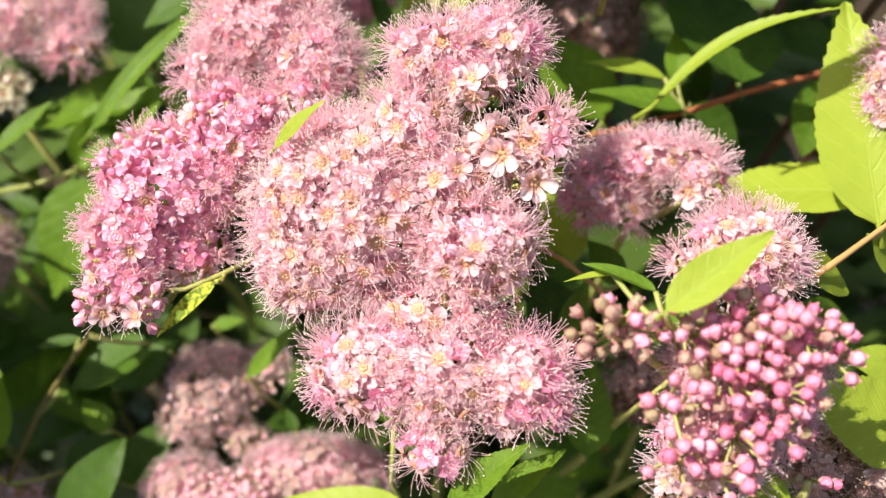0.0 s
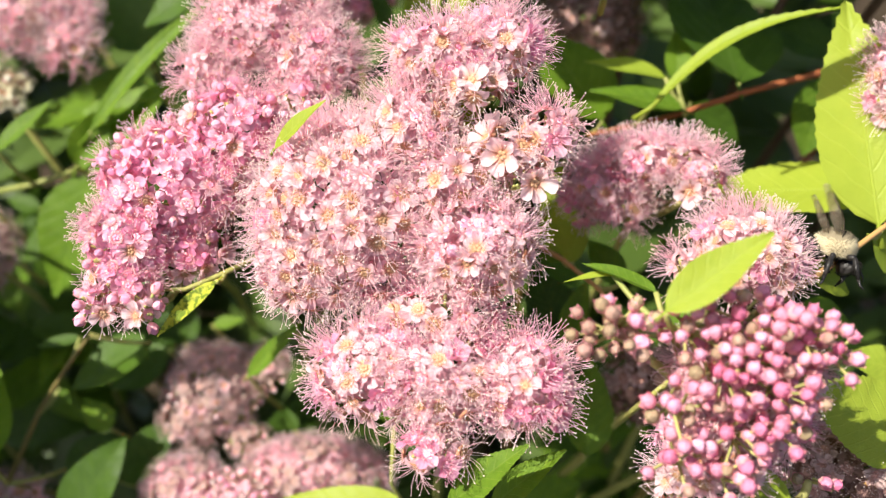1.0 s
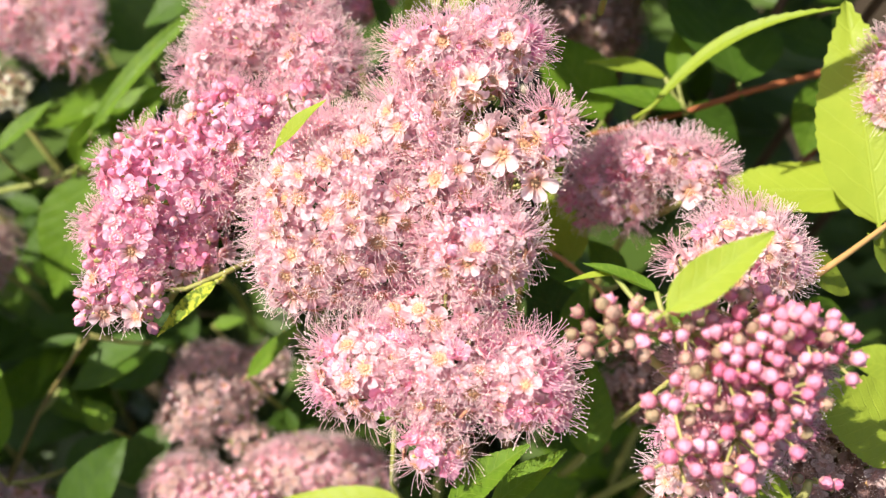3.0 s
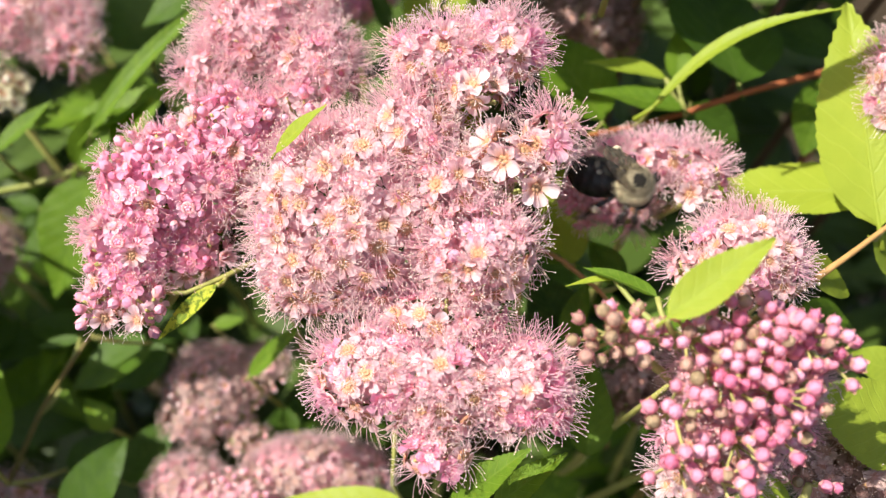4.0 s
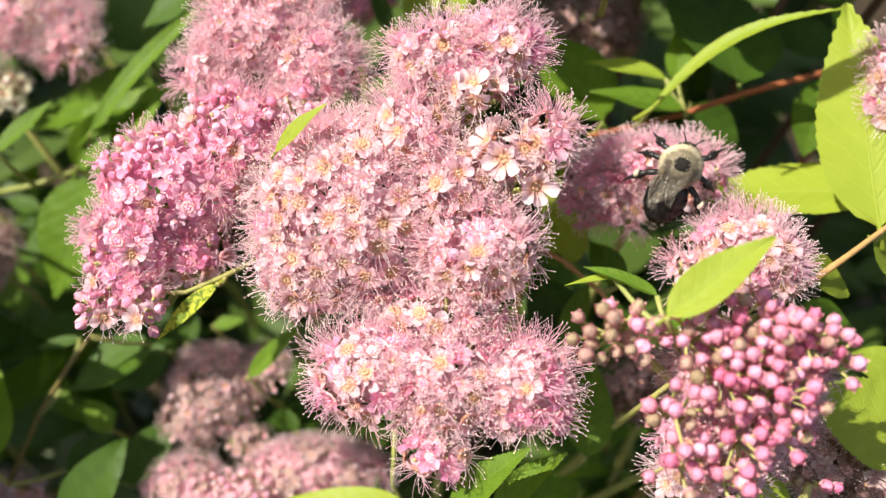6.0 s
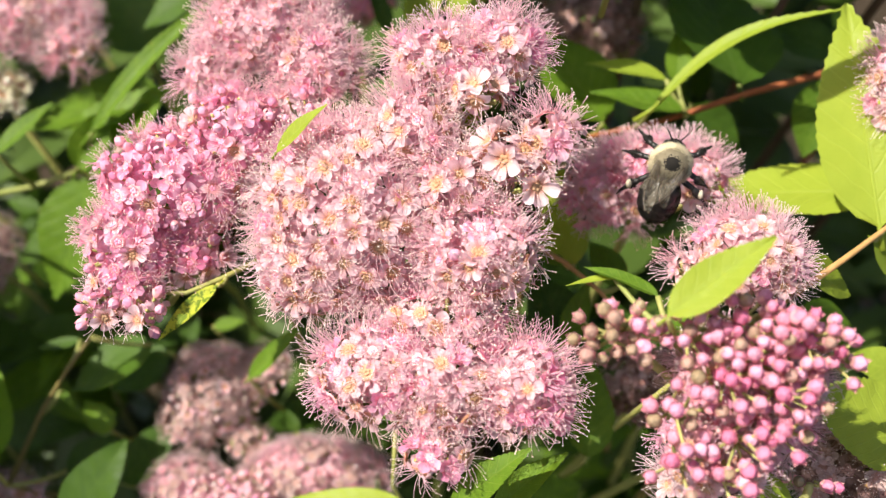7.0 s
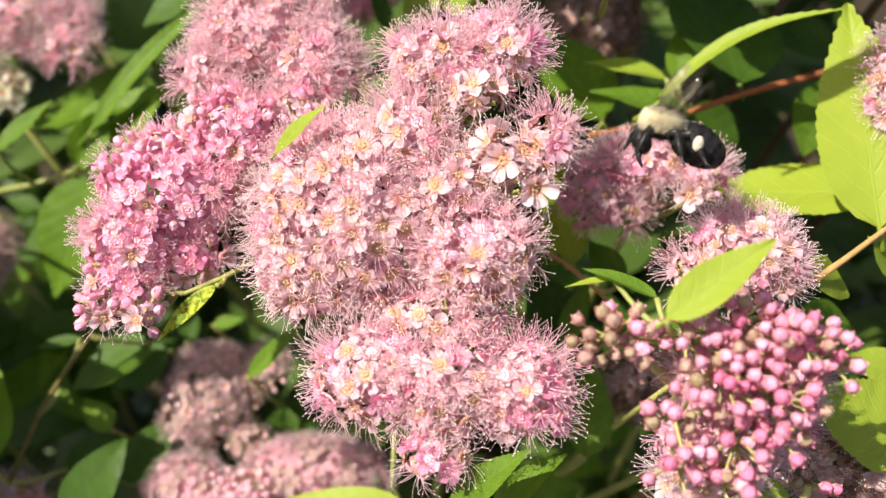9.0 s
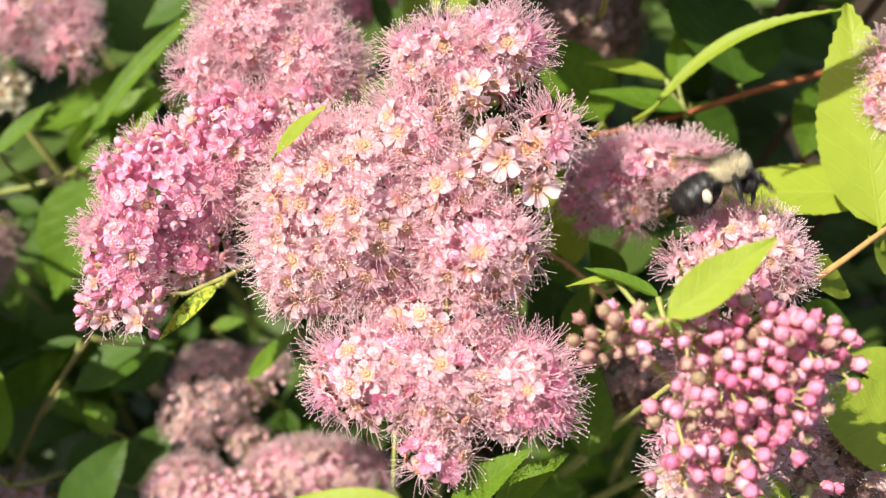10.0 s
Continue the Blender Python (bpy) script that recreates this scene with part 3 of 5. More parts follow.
flower_head("soft pink spiraea flower head with a few round buds", (
    ((-0.0363, 0.0610, 0.6268), (0.0124, 0.0094, 0.0117)),
    ((-0.0257, 0.0526, 0.6225), (0.0080, 0.0098, 0.0092)),
    ((-0.0333, 0.0714, 0.6335), (0.0125, 0.0084, 0.0107)),
    ((-0.0478, 0.0535, 0.6210), (0.0056, 0.0056, 0.0060)),
    ((-0.0292, 0.0439, 0.6179), (0.0070, 0.0047, 0.0056)),
), FUZZ, buds=0.06, bud_kinds=("bud_soft",), bud_lumps=(4,))
flower_head("mauve-pink spiraea flower head where the bumblebee feeds", (
    ((0.0444, 0.0462, 0.6035), (0.0115, 0.0055, 0.0101)),
    ((0.0369, 0.0460, 0.5974), (0.0095, 0.0078, 0.0087)),
    ((0.0529, 0.0403, 0.6051), (0.0042, 0.0046, 0.0064)),
    ((0.0505, 0.0352, 0.6047), (0.0025, 0.0020, 0.0020)),
    ((0.0317, 0.0469, 0.5959), (0.0056, 0.0067, 0.0061)),
), (("fuzz", 3), ("pale", 3), ("pink", 2)), buds=0.02, bud_kinds=("bud_soft",), open_lumps=(3,))
flower_head("pale pink spiraea flower head partly behind a bright leaf", (
    ((0.0567, 0.0172, 0.6032), (0.0098, 0.0081, 0.0087)),
    ((0.0476, 0.0164, 0.5994), (0.0047, 0.0047, 0.0053)),
    ((0.0631, 0.0155, 0.6013), (0.0040, 0.0053, 0.0055)),
), PALE)
flower_head("pink spiraea florets under the cluster of buds", (
    ((0.0463, -0.0178, 0.5903), (0.0093, 0.0081, 0.0067)),
    ((0.0571, -0.0110, 0.5891), (0.0059, 0.0054, 0.0051)),
    ((0.0418, -0.0173, 0.5799), (0.0042, 0.0042, 0.0050)),
    ((0.0485, -0.0118, 0.6006), (0.0099, 0.0075, 0.0062)),
    ((0.0581, -0.0105, 0.5991), (0.0055, 0.0055, 0.0048)),
), (("pale", 3), ("fuzz", 2), ("pink", 2)))
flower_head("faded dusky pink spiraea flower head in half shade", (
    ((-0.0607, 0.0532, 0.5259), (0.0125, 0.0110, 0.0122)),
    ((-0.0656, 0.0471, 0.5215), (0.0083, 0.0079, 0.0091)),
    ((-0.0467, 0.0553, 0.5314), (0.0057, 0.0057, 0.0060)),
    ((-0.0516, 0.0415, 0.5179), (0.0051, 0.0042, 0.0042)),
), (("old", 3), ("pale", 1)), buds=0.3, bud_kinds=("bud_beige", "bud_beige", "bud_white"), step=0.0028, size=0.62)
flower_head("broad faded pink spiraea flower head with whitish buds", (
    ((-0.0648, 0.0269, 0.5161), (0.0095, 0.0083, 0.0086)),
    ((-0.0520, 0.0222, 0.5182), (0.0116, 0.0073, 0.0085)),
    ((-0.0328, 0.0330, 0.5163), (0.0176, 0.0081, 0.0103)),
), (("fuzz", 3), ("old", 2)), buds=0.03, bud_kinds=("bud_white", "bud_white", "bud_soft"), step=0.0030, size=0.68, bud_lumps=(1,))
flower_head("dusky pink spiraea flower head among shaded leaves", (
    ((-0.1069, 0.1085, 0.6061), (0.0154, 0.0091, 0.0117)),
    ((-0.0945, 0.1007, 0.6026), (0.0061, 0.0061, 0.0072)),
), (("fuzz", 3), ("pale", 2), ("old", 1)))
flower_head("cream-white fading spiraea flower head among leaves", (
    ((-0.1138, 0.0960, 0.5913), (0.0059, 0.0056, 0.0053)),
), (("cream", 1),), buds=0.15, bud_kinds=("bud_cream",))
flower_head("pale pink spiraea flower head beside a yellow-green leaf", (
    ((0.0923, 0.0495, 0.6217), (0.0063, 0.0097, 0.0080)),
), PALE)
flower_head("brownish withered spiraea flower head in deep shade", (
    ((0.0399, 0.1134, 0.6034), (0.0127, 0.0075, 0.0090)),
    ((0.0459, 0.1090, 0.5982), (0.0060, 0.0037, 0.0045)),
), (("withered", 4), ("old", 1)), size=0.9)
flower_head("dull pink spiraea flower head behind the others", (
    ((-0.0248, 0.1257, 0.6023), (0.0101, 0.0055, 0.0062)),
), (("pink", 1), ("old", 1)))
flower_head("brownish pink spiraea flower head low in the shade", (
    ((0.0809, -0.0015, 0.5631), (0.0107, 0.0075, 0.0068)),
    ((0.0757, 0.0036, 0.5629), (0.0069, 0.0058, 0.0058)),
), (("withered", 2), ("old", 2)))
flower_head("dim brownish spiraea flower head in deep shade", (
    ((0.0470, 0.0305, 0.5515), (0.0082, 0.0087, 0.0066)),
), (("withered", 4), ("old", 1)))
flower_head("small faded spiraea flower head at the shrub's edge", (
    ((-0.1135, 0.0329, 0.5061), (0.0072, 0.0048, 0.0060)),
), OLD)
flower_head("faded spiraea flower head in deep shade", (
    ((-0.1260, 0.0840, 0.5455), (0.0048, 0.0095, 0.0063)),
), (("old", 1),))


def bud_cluster(label, umbels, fork):
    """Round closed buds on thin stalks that branch from one stem."""
    fork = Vector(fork)
    head = thing("bud_cluster", fork, label, "flower buds", "flower heads of the shrub")
    stem_to_ground(head, fork, mat="olive_stem_shaded", thick=0.0012)
    facing = (OUT * 0.9 + SLOPE * 0.3).normalized()
    for c, r, kinds, step in umbels:
        c = Vector(c)
        hub = c - OUT * r[2] * 0.9
        bm = bmesh.new()
        add_tube(bm, [p - fork for p in bow(fork, hub, OUT * 0.002, 5)], [0.0010, 0.0009, 0.0009, 0.0008, 0.0008, 0.0007], 7)
        part("stalk", finish(bm, "stalk", ["pedicel"]), head)
        inner = [(c - OUT * 0.001, tuple(v * 0.6 for v in r))]
        for p, nrm, i in [*spots_on([(c, r)], step, facing, 0.12, 0.16), *spots_on(inner, step, facing, 0.3, 0.2)]:
            p = p + OUT * rng.uniform(-0.004, 0.001)
            up = ((p - hub).normalized() * 0.7 + nrm * 0.4 + OUT * 0.45 + Vector((0, 0, 0.2))).normalized()
            s = rng.uniform(0.68, 0.92)
            b = part("bud", BUDS[rng.choice(kinds)], head, frame_to(p - fork, up, rng.uniform(0, 6.28), s))
            part("calyx", CALYX, b)
            inv = b.matrix_basis.inverted()
            foot = hub.lerp(p, 0.15) + Vector((rng.uniform(-1, 1), rng.uniform(-1, 1), rng.uniform(-1, 1))) * 0.0012
            bm = bmesh.new()
            mid = (foot + p) / 2 - up * 0.001
            add_tube(bm, [inv @ (q - fork) for q in (p - up * 0.0003, p - up * 0.0018, mid, foot)], [0.0004, 0.00034, 0.00034, 0.0004], 6)
            part("pedicel", finish(bm, "pedicel", ["pedicel"]), b)
    return head


PINKS, DULLS = ("bud_pink", "bud_pink", "bud_soft", "bud_pink", "bud_pink", "bud_dull", "bud_pink", "bud_pink"), ("bud_dull", "bud_dull", "bud_dull", "bud_dull", "bud_dull", "bud_soft", "bud_soft")
bud_cluster("cluster of round closed deep pink spiraea buds on green stalks", (
    ((0.0395, -0.0146, 0.6141), (0.0054, 0.0046, 0.0054), PINKS, 0.0034),
    ((0.0478, -0.0132, 0.6157), (0.0061, 0.0042, 0.0054), PINKS, 0.0034),
    ((0.0561, -0.0152, 0.6134), (0.0058, 0.0048, 0.0054), PINKS, 0.0034),
    ((0.0443, -0.0191, 0.6087), (0.0058, 0.0048, 0.0058), PINKS, 0.0034),
    ((0.0531, -0.0202, 0.6074), (0.0061, 0.0053, 0.0058), PINKS, 0.0034),
    ((0.0491, -0.0168, 0.6114), (0.0053, 0.0044, 0.0044), PINKS, 0.0034),
    ((0.0275, -0.0145, 0.6142), (0.0075, 0.0049, 0.0047), DULLS, 0.0028),
    ((0.0369, -0.0225, 0.6047), (0.0044, 0.0054, 0.0053), PINKS, 0.0039),
    ((0.0369, -0.0275, 0.5986), (0.0049, 0.0039, 0.0044), PINKS, 0.0039),
    ((0.0465, -0.0253, 0.6013), (0.0053, 0.0048, 0.0053), PINKS, 0.0039),
    ((0.0623, -0.0168, 0.6114), (0.0030, 0.0039, 0.0035), PINKS, 0.0034),
    ((0.0546, -0.0234, 0.6015), (0.0046, 0.0035, 0.0039), PINKS, 0.0037),
    ((0.0447, -0.0281, 0.5959), (0.0044, 0.0032, 0.0039), PINKS, 0.0039),
), (0.0505, -0.0072, 0.5856))
bud_cluster("few round pink spiraea buds on a side stalk", (
    ((0.0632, -0.0204, 0.5842), (0.0058, 0.0013, 0.0019), ("bud_dull", "bud_pink"), 0.0042),
), (0.0627, -0.0173, 0.5736))

# ---- leafy shoots ----
TOWARD = OUT * 0.8 + SLOPE * 0.4
leafy_shoot("orange-brown shoot with large bright yellow-green leaves", ((0.0698, 0.0156, 0.5986), (0.0784, 0.0216, 0.5999), (0.0875, 0.0290, 0.6002), (0.0993, 0.0378, 0.6021)), "brown_stem", 0.0007, (
    ((0.0876, 0.0303, 0.6002), (0.0823, 0.0622, 0.6340), 0.195, TOWARD + ACROSS * -0.3, "leaf_young", 0.18, 0.05),
    ((0.0917, 0.0424, 0.6004), (0.0573, 0.0566, 0.5902), 0.215, TOWARD + SLOPE * 0.3, "leaf_young", 0.12, 0.05),
    ((0.0695, 0.0193, 0.6000), (0.0819, 0.0202, 0.5912), 0.25, TOWARD, "leaf_young", 0.2, 0.1),
    ((0.0858, 0.0279, 0.5989), (0.0967, 0.0280, 0.5875), 0.3, TOWARD, "leaf_young", 0.2, 0.1),
))
leafy_shoot("reddish-brown woody shoot with green leaves", ((0.1170, 0.0995, 0.6041), (0.0897, 0.0818, 0.6057), (0.0704, 0.0740, 0.6051), (0.0566, 0.0710, 0.6016), (0.0449, 0.0720, 0.5970), (0.0347, 0.0737, 0.5934)), "red_stem_shaded", 0.0009, (
    ((0.0691, 0.0762, 0.6062), (0.0647, 0.1152, 0.6227), 0.34, TOWARD + ACROSS * 0.3, "leaf_dark", 0.15, 0.1),
    ((0.0459, 0.0621, 0.6081), (0.0830, 0.0633, 0.6325), 0.040, TOWARD + SLOPE * 0.3, "leaf_young", 0.35, 0.03, -0.162),
    ((0.0380, 0.0744, 0.5971), (0.0238, 0.0931, 0.6135), 0.32, TOWARD + ACROSS * 0.2, "leaf_green", 0.2, 0.1),
    ((0.0513, 0.0746, 0.6086), (0.0334, 0.0797, 0.6116), 0.17, TOWARD + SLOPE * 0.5, "leaf_young", 0.3, 0.1),
    ((0.0552, 0.0679, 0.6038), (0.0344, 0.0737, 0.6076), 0.2, TOWARD + SLOPE * 0.5, "leaf_green", 0.25, 0.1),
    ((0.0555, 0.0787, 0.6050), (0.0565, 0.0889, 0.6148), 0.22, TOWARD, "leaf_green", 0.2, 0.1),
    ((0.0921, 0.0810, 0.6049), (0.0873, 0.0721, 0.5886), 0.32, TOWARD, "leaf_green", 0.2, 0.1),
    ((0.0599, 0.0802, 0.5984), (0.0717, 0.0700, 0.5805), 0.37, TOWARD + ACROSS * 0.2, "leaf_dark", 0.2, 0.1),
    ((0.0980, 0.0933, 0.6045), (0.0811, 0.1028, 0.6096), 0.3, TOWARD, "leaf_dark", 0.2, 0.1),
))
leafy_shoot("short green shoot with a bright leaf over the blossom", ((0.0420, -0.0067, 0.5977), (0.0373, -0.0107, 0.6101), (0.0336, -0.0166, 0.6203)), "green_stem", 0.0007, (
    ((0.0336, -0.0164, 0.6205), (0.0491, -0.0099, 0.6311), 0.165, TOWARD + ACROSS * -0.2, "leaf_young", 0.3, 0.06),
    ((0.0354, -0.0036, 0.6128), (0.0242, 0.0043, 0.6137), 0.13, TOWARD + SLOPE, "leaf_green", 0.4, 0.1),
    ((0.0291, 0.0009, 0.6125), (0.0210, 0.0034, 0.6097), 0.12, TOWARD + SLOPE, "leaf_young", 0.4, 0.1),
))
leafy_shoot("slender green shoot showing between open florets", ((0.0077, 0.0352, 0.6068), (0.0072, 0.0344, 0.6168), (0.0066, 0.0340, 0.6241)), "green_stem", 0.0007, (
    ((0.0064, 0.0272, 0.6214), (0.0002, 0.0307, 0.6303), 0.24, TOWARD, "leaf_young", 0.2, 0.1),
    ((0.0079, 0.0271, 0.6128), (0.0129, 0.0259, 0.6191), 0.3, TOWARD, "leaf_young", 0.2, 0.1),
    ((0.0191, 0.0277, 0.6103), (0.0229, 0.0292, 0.6152), 0.3, TOWARD, "leaf_young", 0.2, 0.1),
))
leafy_shoot("small narrow bright leaf between two flower heads", ((-0.0340, 0.0310, 0.6140), (-0.0321, 0.0282, 0.6178), (-0.0293, 0.0194, 0.6254)), "green_stem", 0.0004, (
    ((-0.0291, 0.0191, 0.6257), (-0.0205, 0.0201, 0.6355), 0.13, TOWARD + ACROSS * -0.6, "leaf_young", 0.3, 0.1),
))
leafy_shoot("green shoot with a spotted drooping leaf", ((-0.0354, 0.0258, 0.5963), (-0.0425, 0.0205, 0.5957), (-0.0497, 0.0170, 0.5945), (-0.0552, 0.0170, 0.5945)), "green_stem", 0.0006, (
    ((-0.0437, 0.0180, 0.5957), (-0.0555, 0.0102, 0.5892), 0.105, TOWARD, "leaf_spotted", 0.3, 0.15),
))
leafy_shoot("shoot with bright leaves low under the flower head", ((-0.0098, 0.0084, 0.5642), (-0.0108, 0.0053, 0.5491), (-0.0056, 0.0052, 0.5346)), "green_stem", 0.0005, (
    ((0.0011, -0.0207, 0.5776), (0.0135, -0.0186, 0.5925), 0.16, TOWARD + SLOPE * 0.3, "leaf_green", 0.2, 0.1),
    ((0.0091, -0.0159, 0.5708), (0.0210, -0.0134, 0.5847), 0.15, TOWARD + SLOPE * 0.3, "leaf_green", 0.2, 0.1),
    ((-0.0079, 0.0079, 0.5378), (-0.0405, 0.0102, 0.5349), 0.12, TOWARD, "leaf_young", 0.15, 0.05),
    ((0.0274, 0.0321, 0.5667), (0.0214, 0.0447, 0.5759), 0.36, TOWARD, "leaf_dark", 0.2, 0.1),
    ((0.0269, 0.0287, 0.5684), (0.0325, 0.0393, 0.5781), 0.18, TOWARD, "leaf_green", 0.2, 0.1),
    ((0.0321, 0.0133, 0.5484), (0.0342, 0.0296, 0.5620), 0.24, TOWARD, "leaf_green", 0.2, 0.1),
    ((0.0197, 0.0152, 0.5265), (0.0337, 0.0214, 0.5280), 0.34, TOWARD, "leaf_green", 0.2, 0.1),
))
leafy_shoot("orange-brown shoot crossing below the bee's flower head", ((0.0181, 0.0422, 0.5872), (0.0261, 0.0352, 0.5866), (0.0325, 0.0277, 0.5854), (0.0374, 0.0199, 0.5839)), "brown_stem", 0.0006, (
    ((0.0261, 0.0352, 0.5866), (0.0206, 0.0385, 0.5859), 0.22, TOWARD, "leaf_green", 0.2, 0.1),
    # Brighter young green stands in for light on this shaded leaf.
    ((0.0293, 0.0424, 0.5796), (0.0237, 0.0570, 0.5908), 0.27, TOWARD, "leaf_young", 0.2, 0.1),
    ((0.0402, 0.0403, 0.5756), (0.0335, 0.0484, 0.5821), 0.3, TOWARD, "leaf_green", 0.2, 0.1),
))
leafy_shoot("shoot with broad green leaves in half shade", ((-0.1246, 0.0849, 0.5667), (-0.1077, 0.0839, 0.5712), (-0.0945, 0.0836, 0.5765)), "green_stem", 0.0009, (
    ((-0.0945, 0.0838, 0.5767), (-0.0726, 0.0963, 0.5945), 0.3, TOWARD, "leaf_green", 0.2, 0.05),
    ((-0.0938, 0.0810, 0.5792), (-0.0858, 0.0910, 0.5910), 0.26, TOWARD + ACROSS * 0.5, "leaf_green", 0.4, 0.05),
    ((-0.0895, 0.0852, 0.5869), (-0.0573, 0.1048, 0.6160), 0.052, TOWARD, "leaf_green", 0.4, 0.05, -0.045),
    ((-0.0747, 0.1002, 0.5905), (-0.1096, 0.0934, 0.5854), 0.29, TOWARD + SLOPE * 0.3, "leaf_green", 0.15, 0.08),
    ((-0.0653, 0.1170, 0.6109), (-0.0797, 0.1109, 0.6036), 0.26, TOWARD, "leaf_dark", 0.15, 0.08),
    ((-0.1118, 0.0787, 0.5851), (-0.0986, 0.0876, 0.5955), 0.12, TOWARD, "leaf_green", 0.3, 0.1),
    ((-0.0850, 0.1241, 0.5884), (-0.0957, 0.1376, 0.6044), 0.36, TOWARD, "leaf_dark", 0.2, 0.1),
    ((-0.0912, 0.0838, 0.5745), (-0.1041, 0.0644, 0.5483), 0.27, TOWARD, "leaf_green", 0.2, 0.1),
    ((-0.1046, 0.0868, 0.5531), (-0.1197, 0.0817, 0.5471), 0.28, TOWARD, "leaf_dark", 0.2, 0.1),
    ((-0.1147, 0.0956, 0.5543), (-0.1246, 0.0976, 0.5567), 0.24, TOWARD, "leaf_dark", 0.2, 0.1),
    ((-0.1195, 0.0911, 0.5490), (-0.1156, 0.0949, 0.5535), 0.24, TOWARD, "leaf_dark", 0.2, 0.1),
))
leafy_shoot("thin stem with green leaves low in the shrub", ((-0.1096, 0.0268, 0.5196), (-0.1002, 0.0358, 0.5361), (-0.0924, 0.0412, 0.5466), (-0.0859, 0.0450, 0.5541)), "olive_stem_shaded", 0.0007, (
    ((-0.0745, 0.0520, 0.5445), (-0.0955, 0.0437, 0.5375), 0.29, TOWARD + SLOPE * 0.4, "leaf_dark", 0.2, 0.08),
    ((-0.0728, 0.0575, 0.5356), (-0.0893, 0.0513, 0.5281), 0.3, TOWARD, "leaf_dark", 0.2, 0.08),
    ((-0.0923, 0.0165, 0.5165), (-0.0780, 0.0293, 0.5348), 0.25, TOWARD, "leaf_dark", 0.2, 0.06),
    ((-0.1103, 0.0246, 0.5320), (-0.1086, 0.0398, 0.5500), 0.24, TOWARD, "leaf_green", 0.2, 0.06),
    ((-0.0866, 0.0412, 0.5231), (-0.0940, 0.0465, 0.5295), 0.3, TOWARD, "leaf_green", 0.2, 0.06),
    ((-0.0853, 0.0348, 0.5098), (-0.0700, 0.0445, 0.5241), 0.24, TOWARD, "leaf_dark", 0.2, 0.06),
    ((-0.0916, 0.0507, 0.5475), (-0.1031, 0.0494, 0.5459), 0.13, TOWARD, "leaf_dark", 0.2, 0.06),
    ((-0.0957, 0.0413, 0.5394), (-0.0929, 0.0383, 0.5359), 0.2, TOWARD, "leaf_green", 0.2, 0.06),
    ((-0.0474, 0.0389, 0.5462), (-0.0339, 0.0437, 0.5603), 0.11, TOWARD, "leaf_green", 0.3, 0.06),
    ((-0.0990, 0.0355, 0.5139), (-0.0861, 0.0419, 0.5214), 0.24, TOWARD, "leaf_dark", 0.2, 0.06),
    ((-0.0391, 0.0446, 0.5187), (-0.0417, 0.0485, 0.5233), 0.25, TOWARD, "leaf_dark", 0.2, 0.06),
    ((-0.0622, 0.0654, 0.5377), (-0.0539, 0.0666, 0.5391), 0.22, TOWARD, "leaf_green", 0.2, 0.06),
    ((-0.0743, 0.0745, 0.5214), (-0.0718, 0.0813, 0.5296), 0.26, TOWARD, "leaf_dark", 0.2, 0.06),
))
leafy_shoot("shoot with broad bright leaves beside the buds", ((0.0784, -0.0097, 0.5626), (0.0858, -0.0036, 0.5669), (0.0933, 0.0025, 0.5714)), "brown_stem", 0.0007, (
    ((0.0904, -0.0020, 0.5718), (0.0703, 0.0026, 0.5830), 0.36, TOWARD, "leaf_young", 0.1, 0.05),
    ((0.0580, -0.0256, 0.5838), (0.0471, -0.0214, 0.5917), 0.22, TOWARD, "leaf_young", 0.3, 0.1),
    ((0.0956, 0.0159, 0.5730), (0.0830, 0.0169, 0.5772), 0.3, TOWARD, "leaf_young", 0.2, 0.1),
    ((0.0763, 0.0291, 0.5787), (0.0925, 0.0267, 0.5701), 0.26, TOWARD, "leaf_green", 0.2, 0.1),
))
leafy_shoot("shoot tip with bright leaves behind the flower heads", ((-0.0139, 0.1081, 0.6028), (-0.0065, 0.1083, 0.6059), (0.0023, 0.1094, 0.6101), (0.0140, 0.1122, 0.6135)), "green_stem", 0.0008, (
    ((-0.0086, 0.1061, 0.6062), (-0.0006, 0.1141, 0.6157), 0.3, TOWARD, "leaf_young", 0.2, 0.1),
    ((0.0023, 0.1041, 0.6096), (0.0123, 0.1115, 0.6183), 0.28, TOWARD, "leaf_young", 0.2, 0.1),
    ((-0.0140, 0.1098, 0.6019), (-0.0192, 0.1193, 0.6133), 0.15, TOWARD, "leaf_dark", 0.2, 0.1),
))

# Shoots added beyond the view; their leaves face the sun to block it.
leafy_shoot("unseen overhanging leafy shoot, added to shade the leaves below it", ((0.0340, 0.1327, 0.5995), (0.0340, 0.0867, 0.6535), (0.0576, 0.0857, 0.6515)), "green_stem", 0.0009, (
    ((0.0436, 0.0791, 0.6483), (0.0716, 0.0844, 0.6668), 0.3, SUN_FROM, "leaf_green", 0.15, 0.06),
    ((0.0192, 0.0799, 0.6497), (0.0489, 0.0855, 0.6693), 0.32, SUN_FROM, "leaf_green", 0.15, 0.06),
    ((0.0318, 0.0318, 0.6747), (0.0598, 0.0371, 0.6932), 0.07, SUN_FROM, "leaf_green", 0.15, 0.06),
))
leafy_shoot("unseen leafy shoot at the shrub's edge, added to shade the fading blossom", ((-0.1326, 0.0725, 0.5807), (-0.1026, 0.0365, 0.6047)), "green_stem", 0.0009, (
    ((-0.1141, 0.0303, 0.6031), (-0.0910, 0.0347, 0.6183), 0.26, SUN_FROM, "leaf_green", 0.15, 0.06),
))
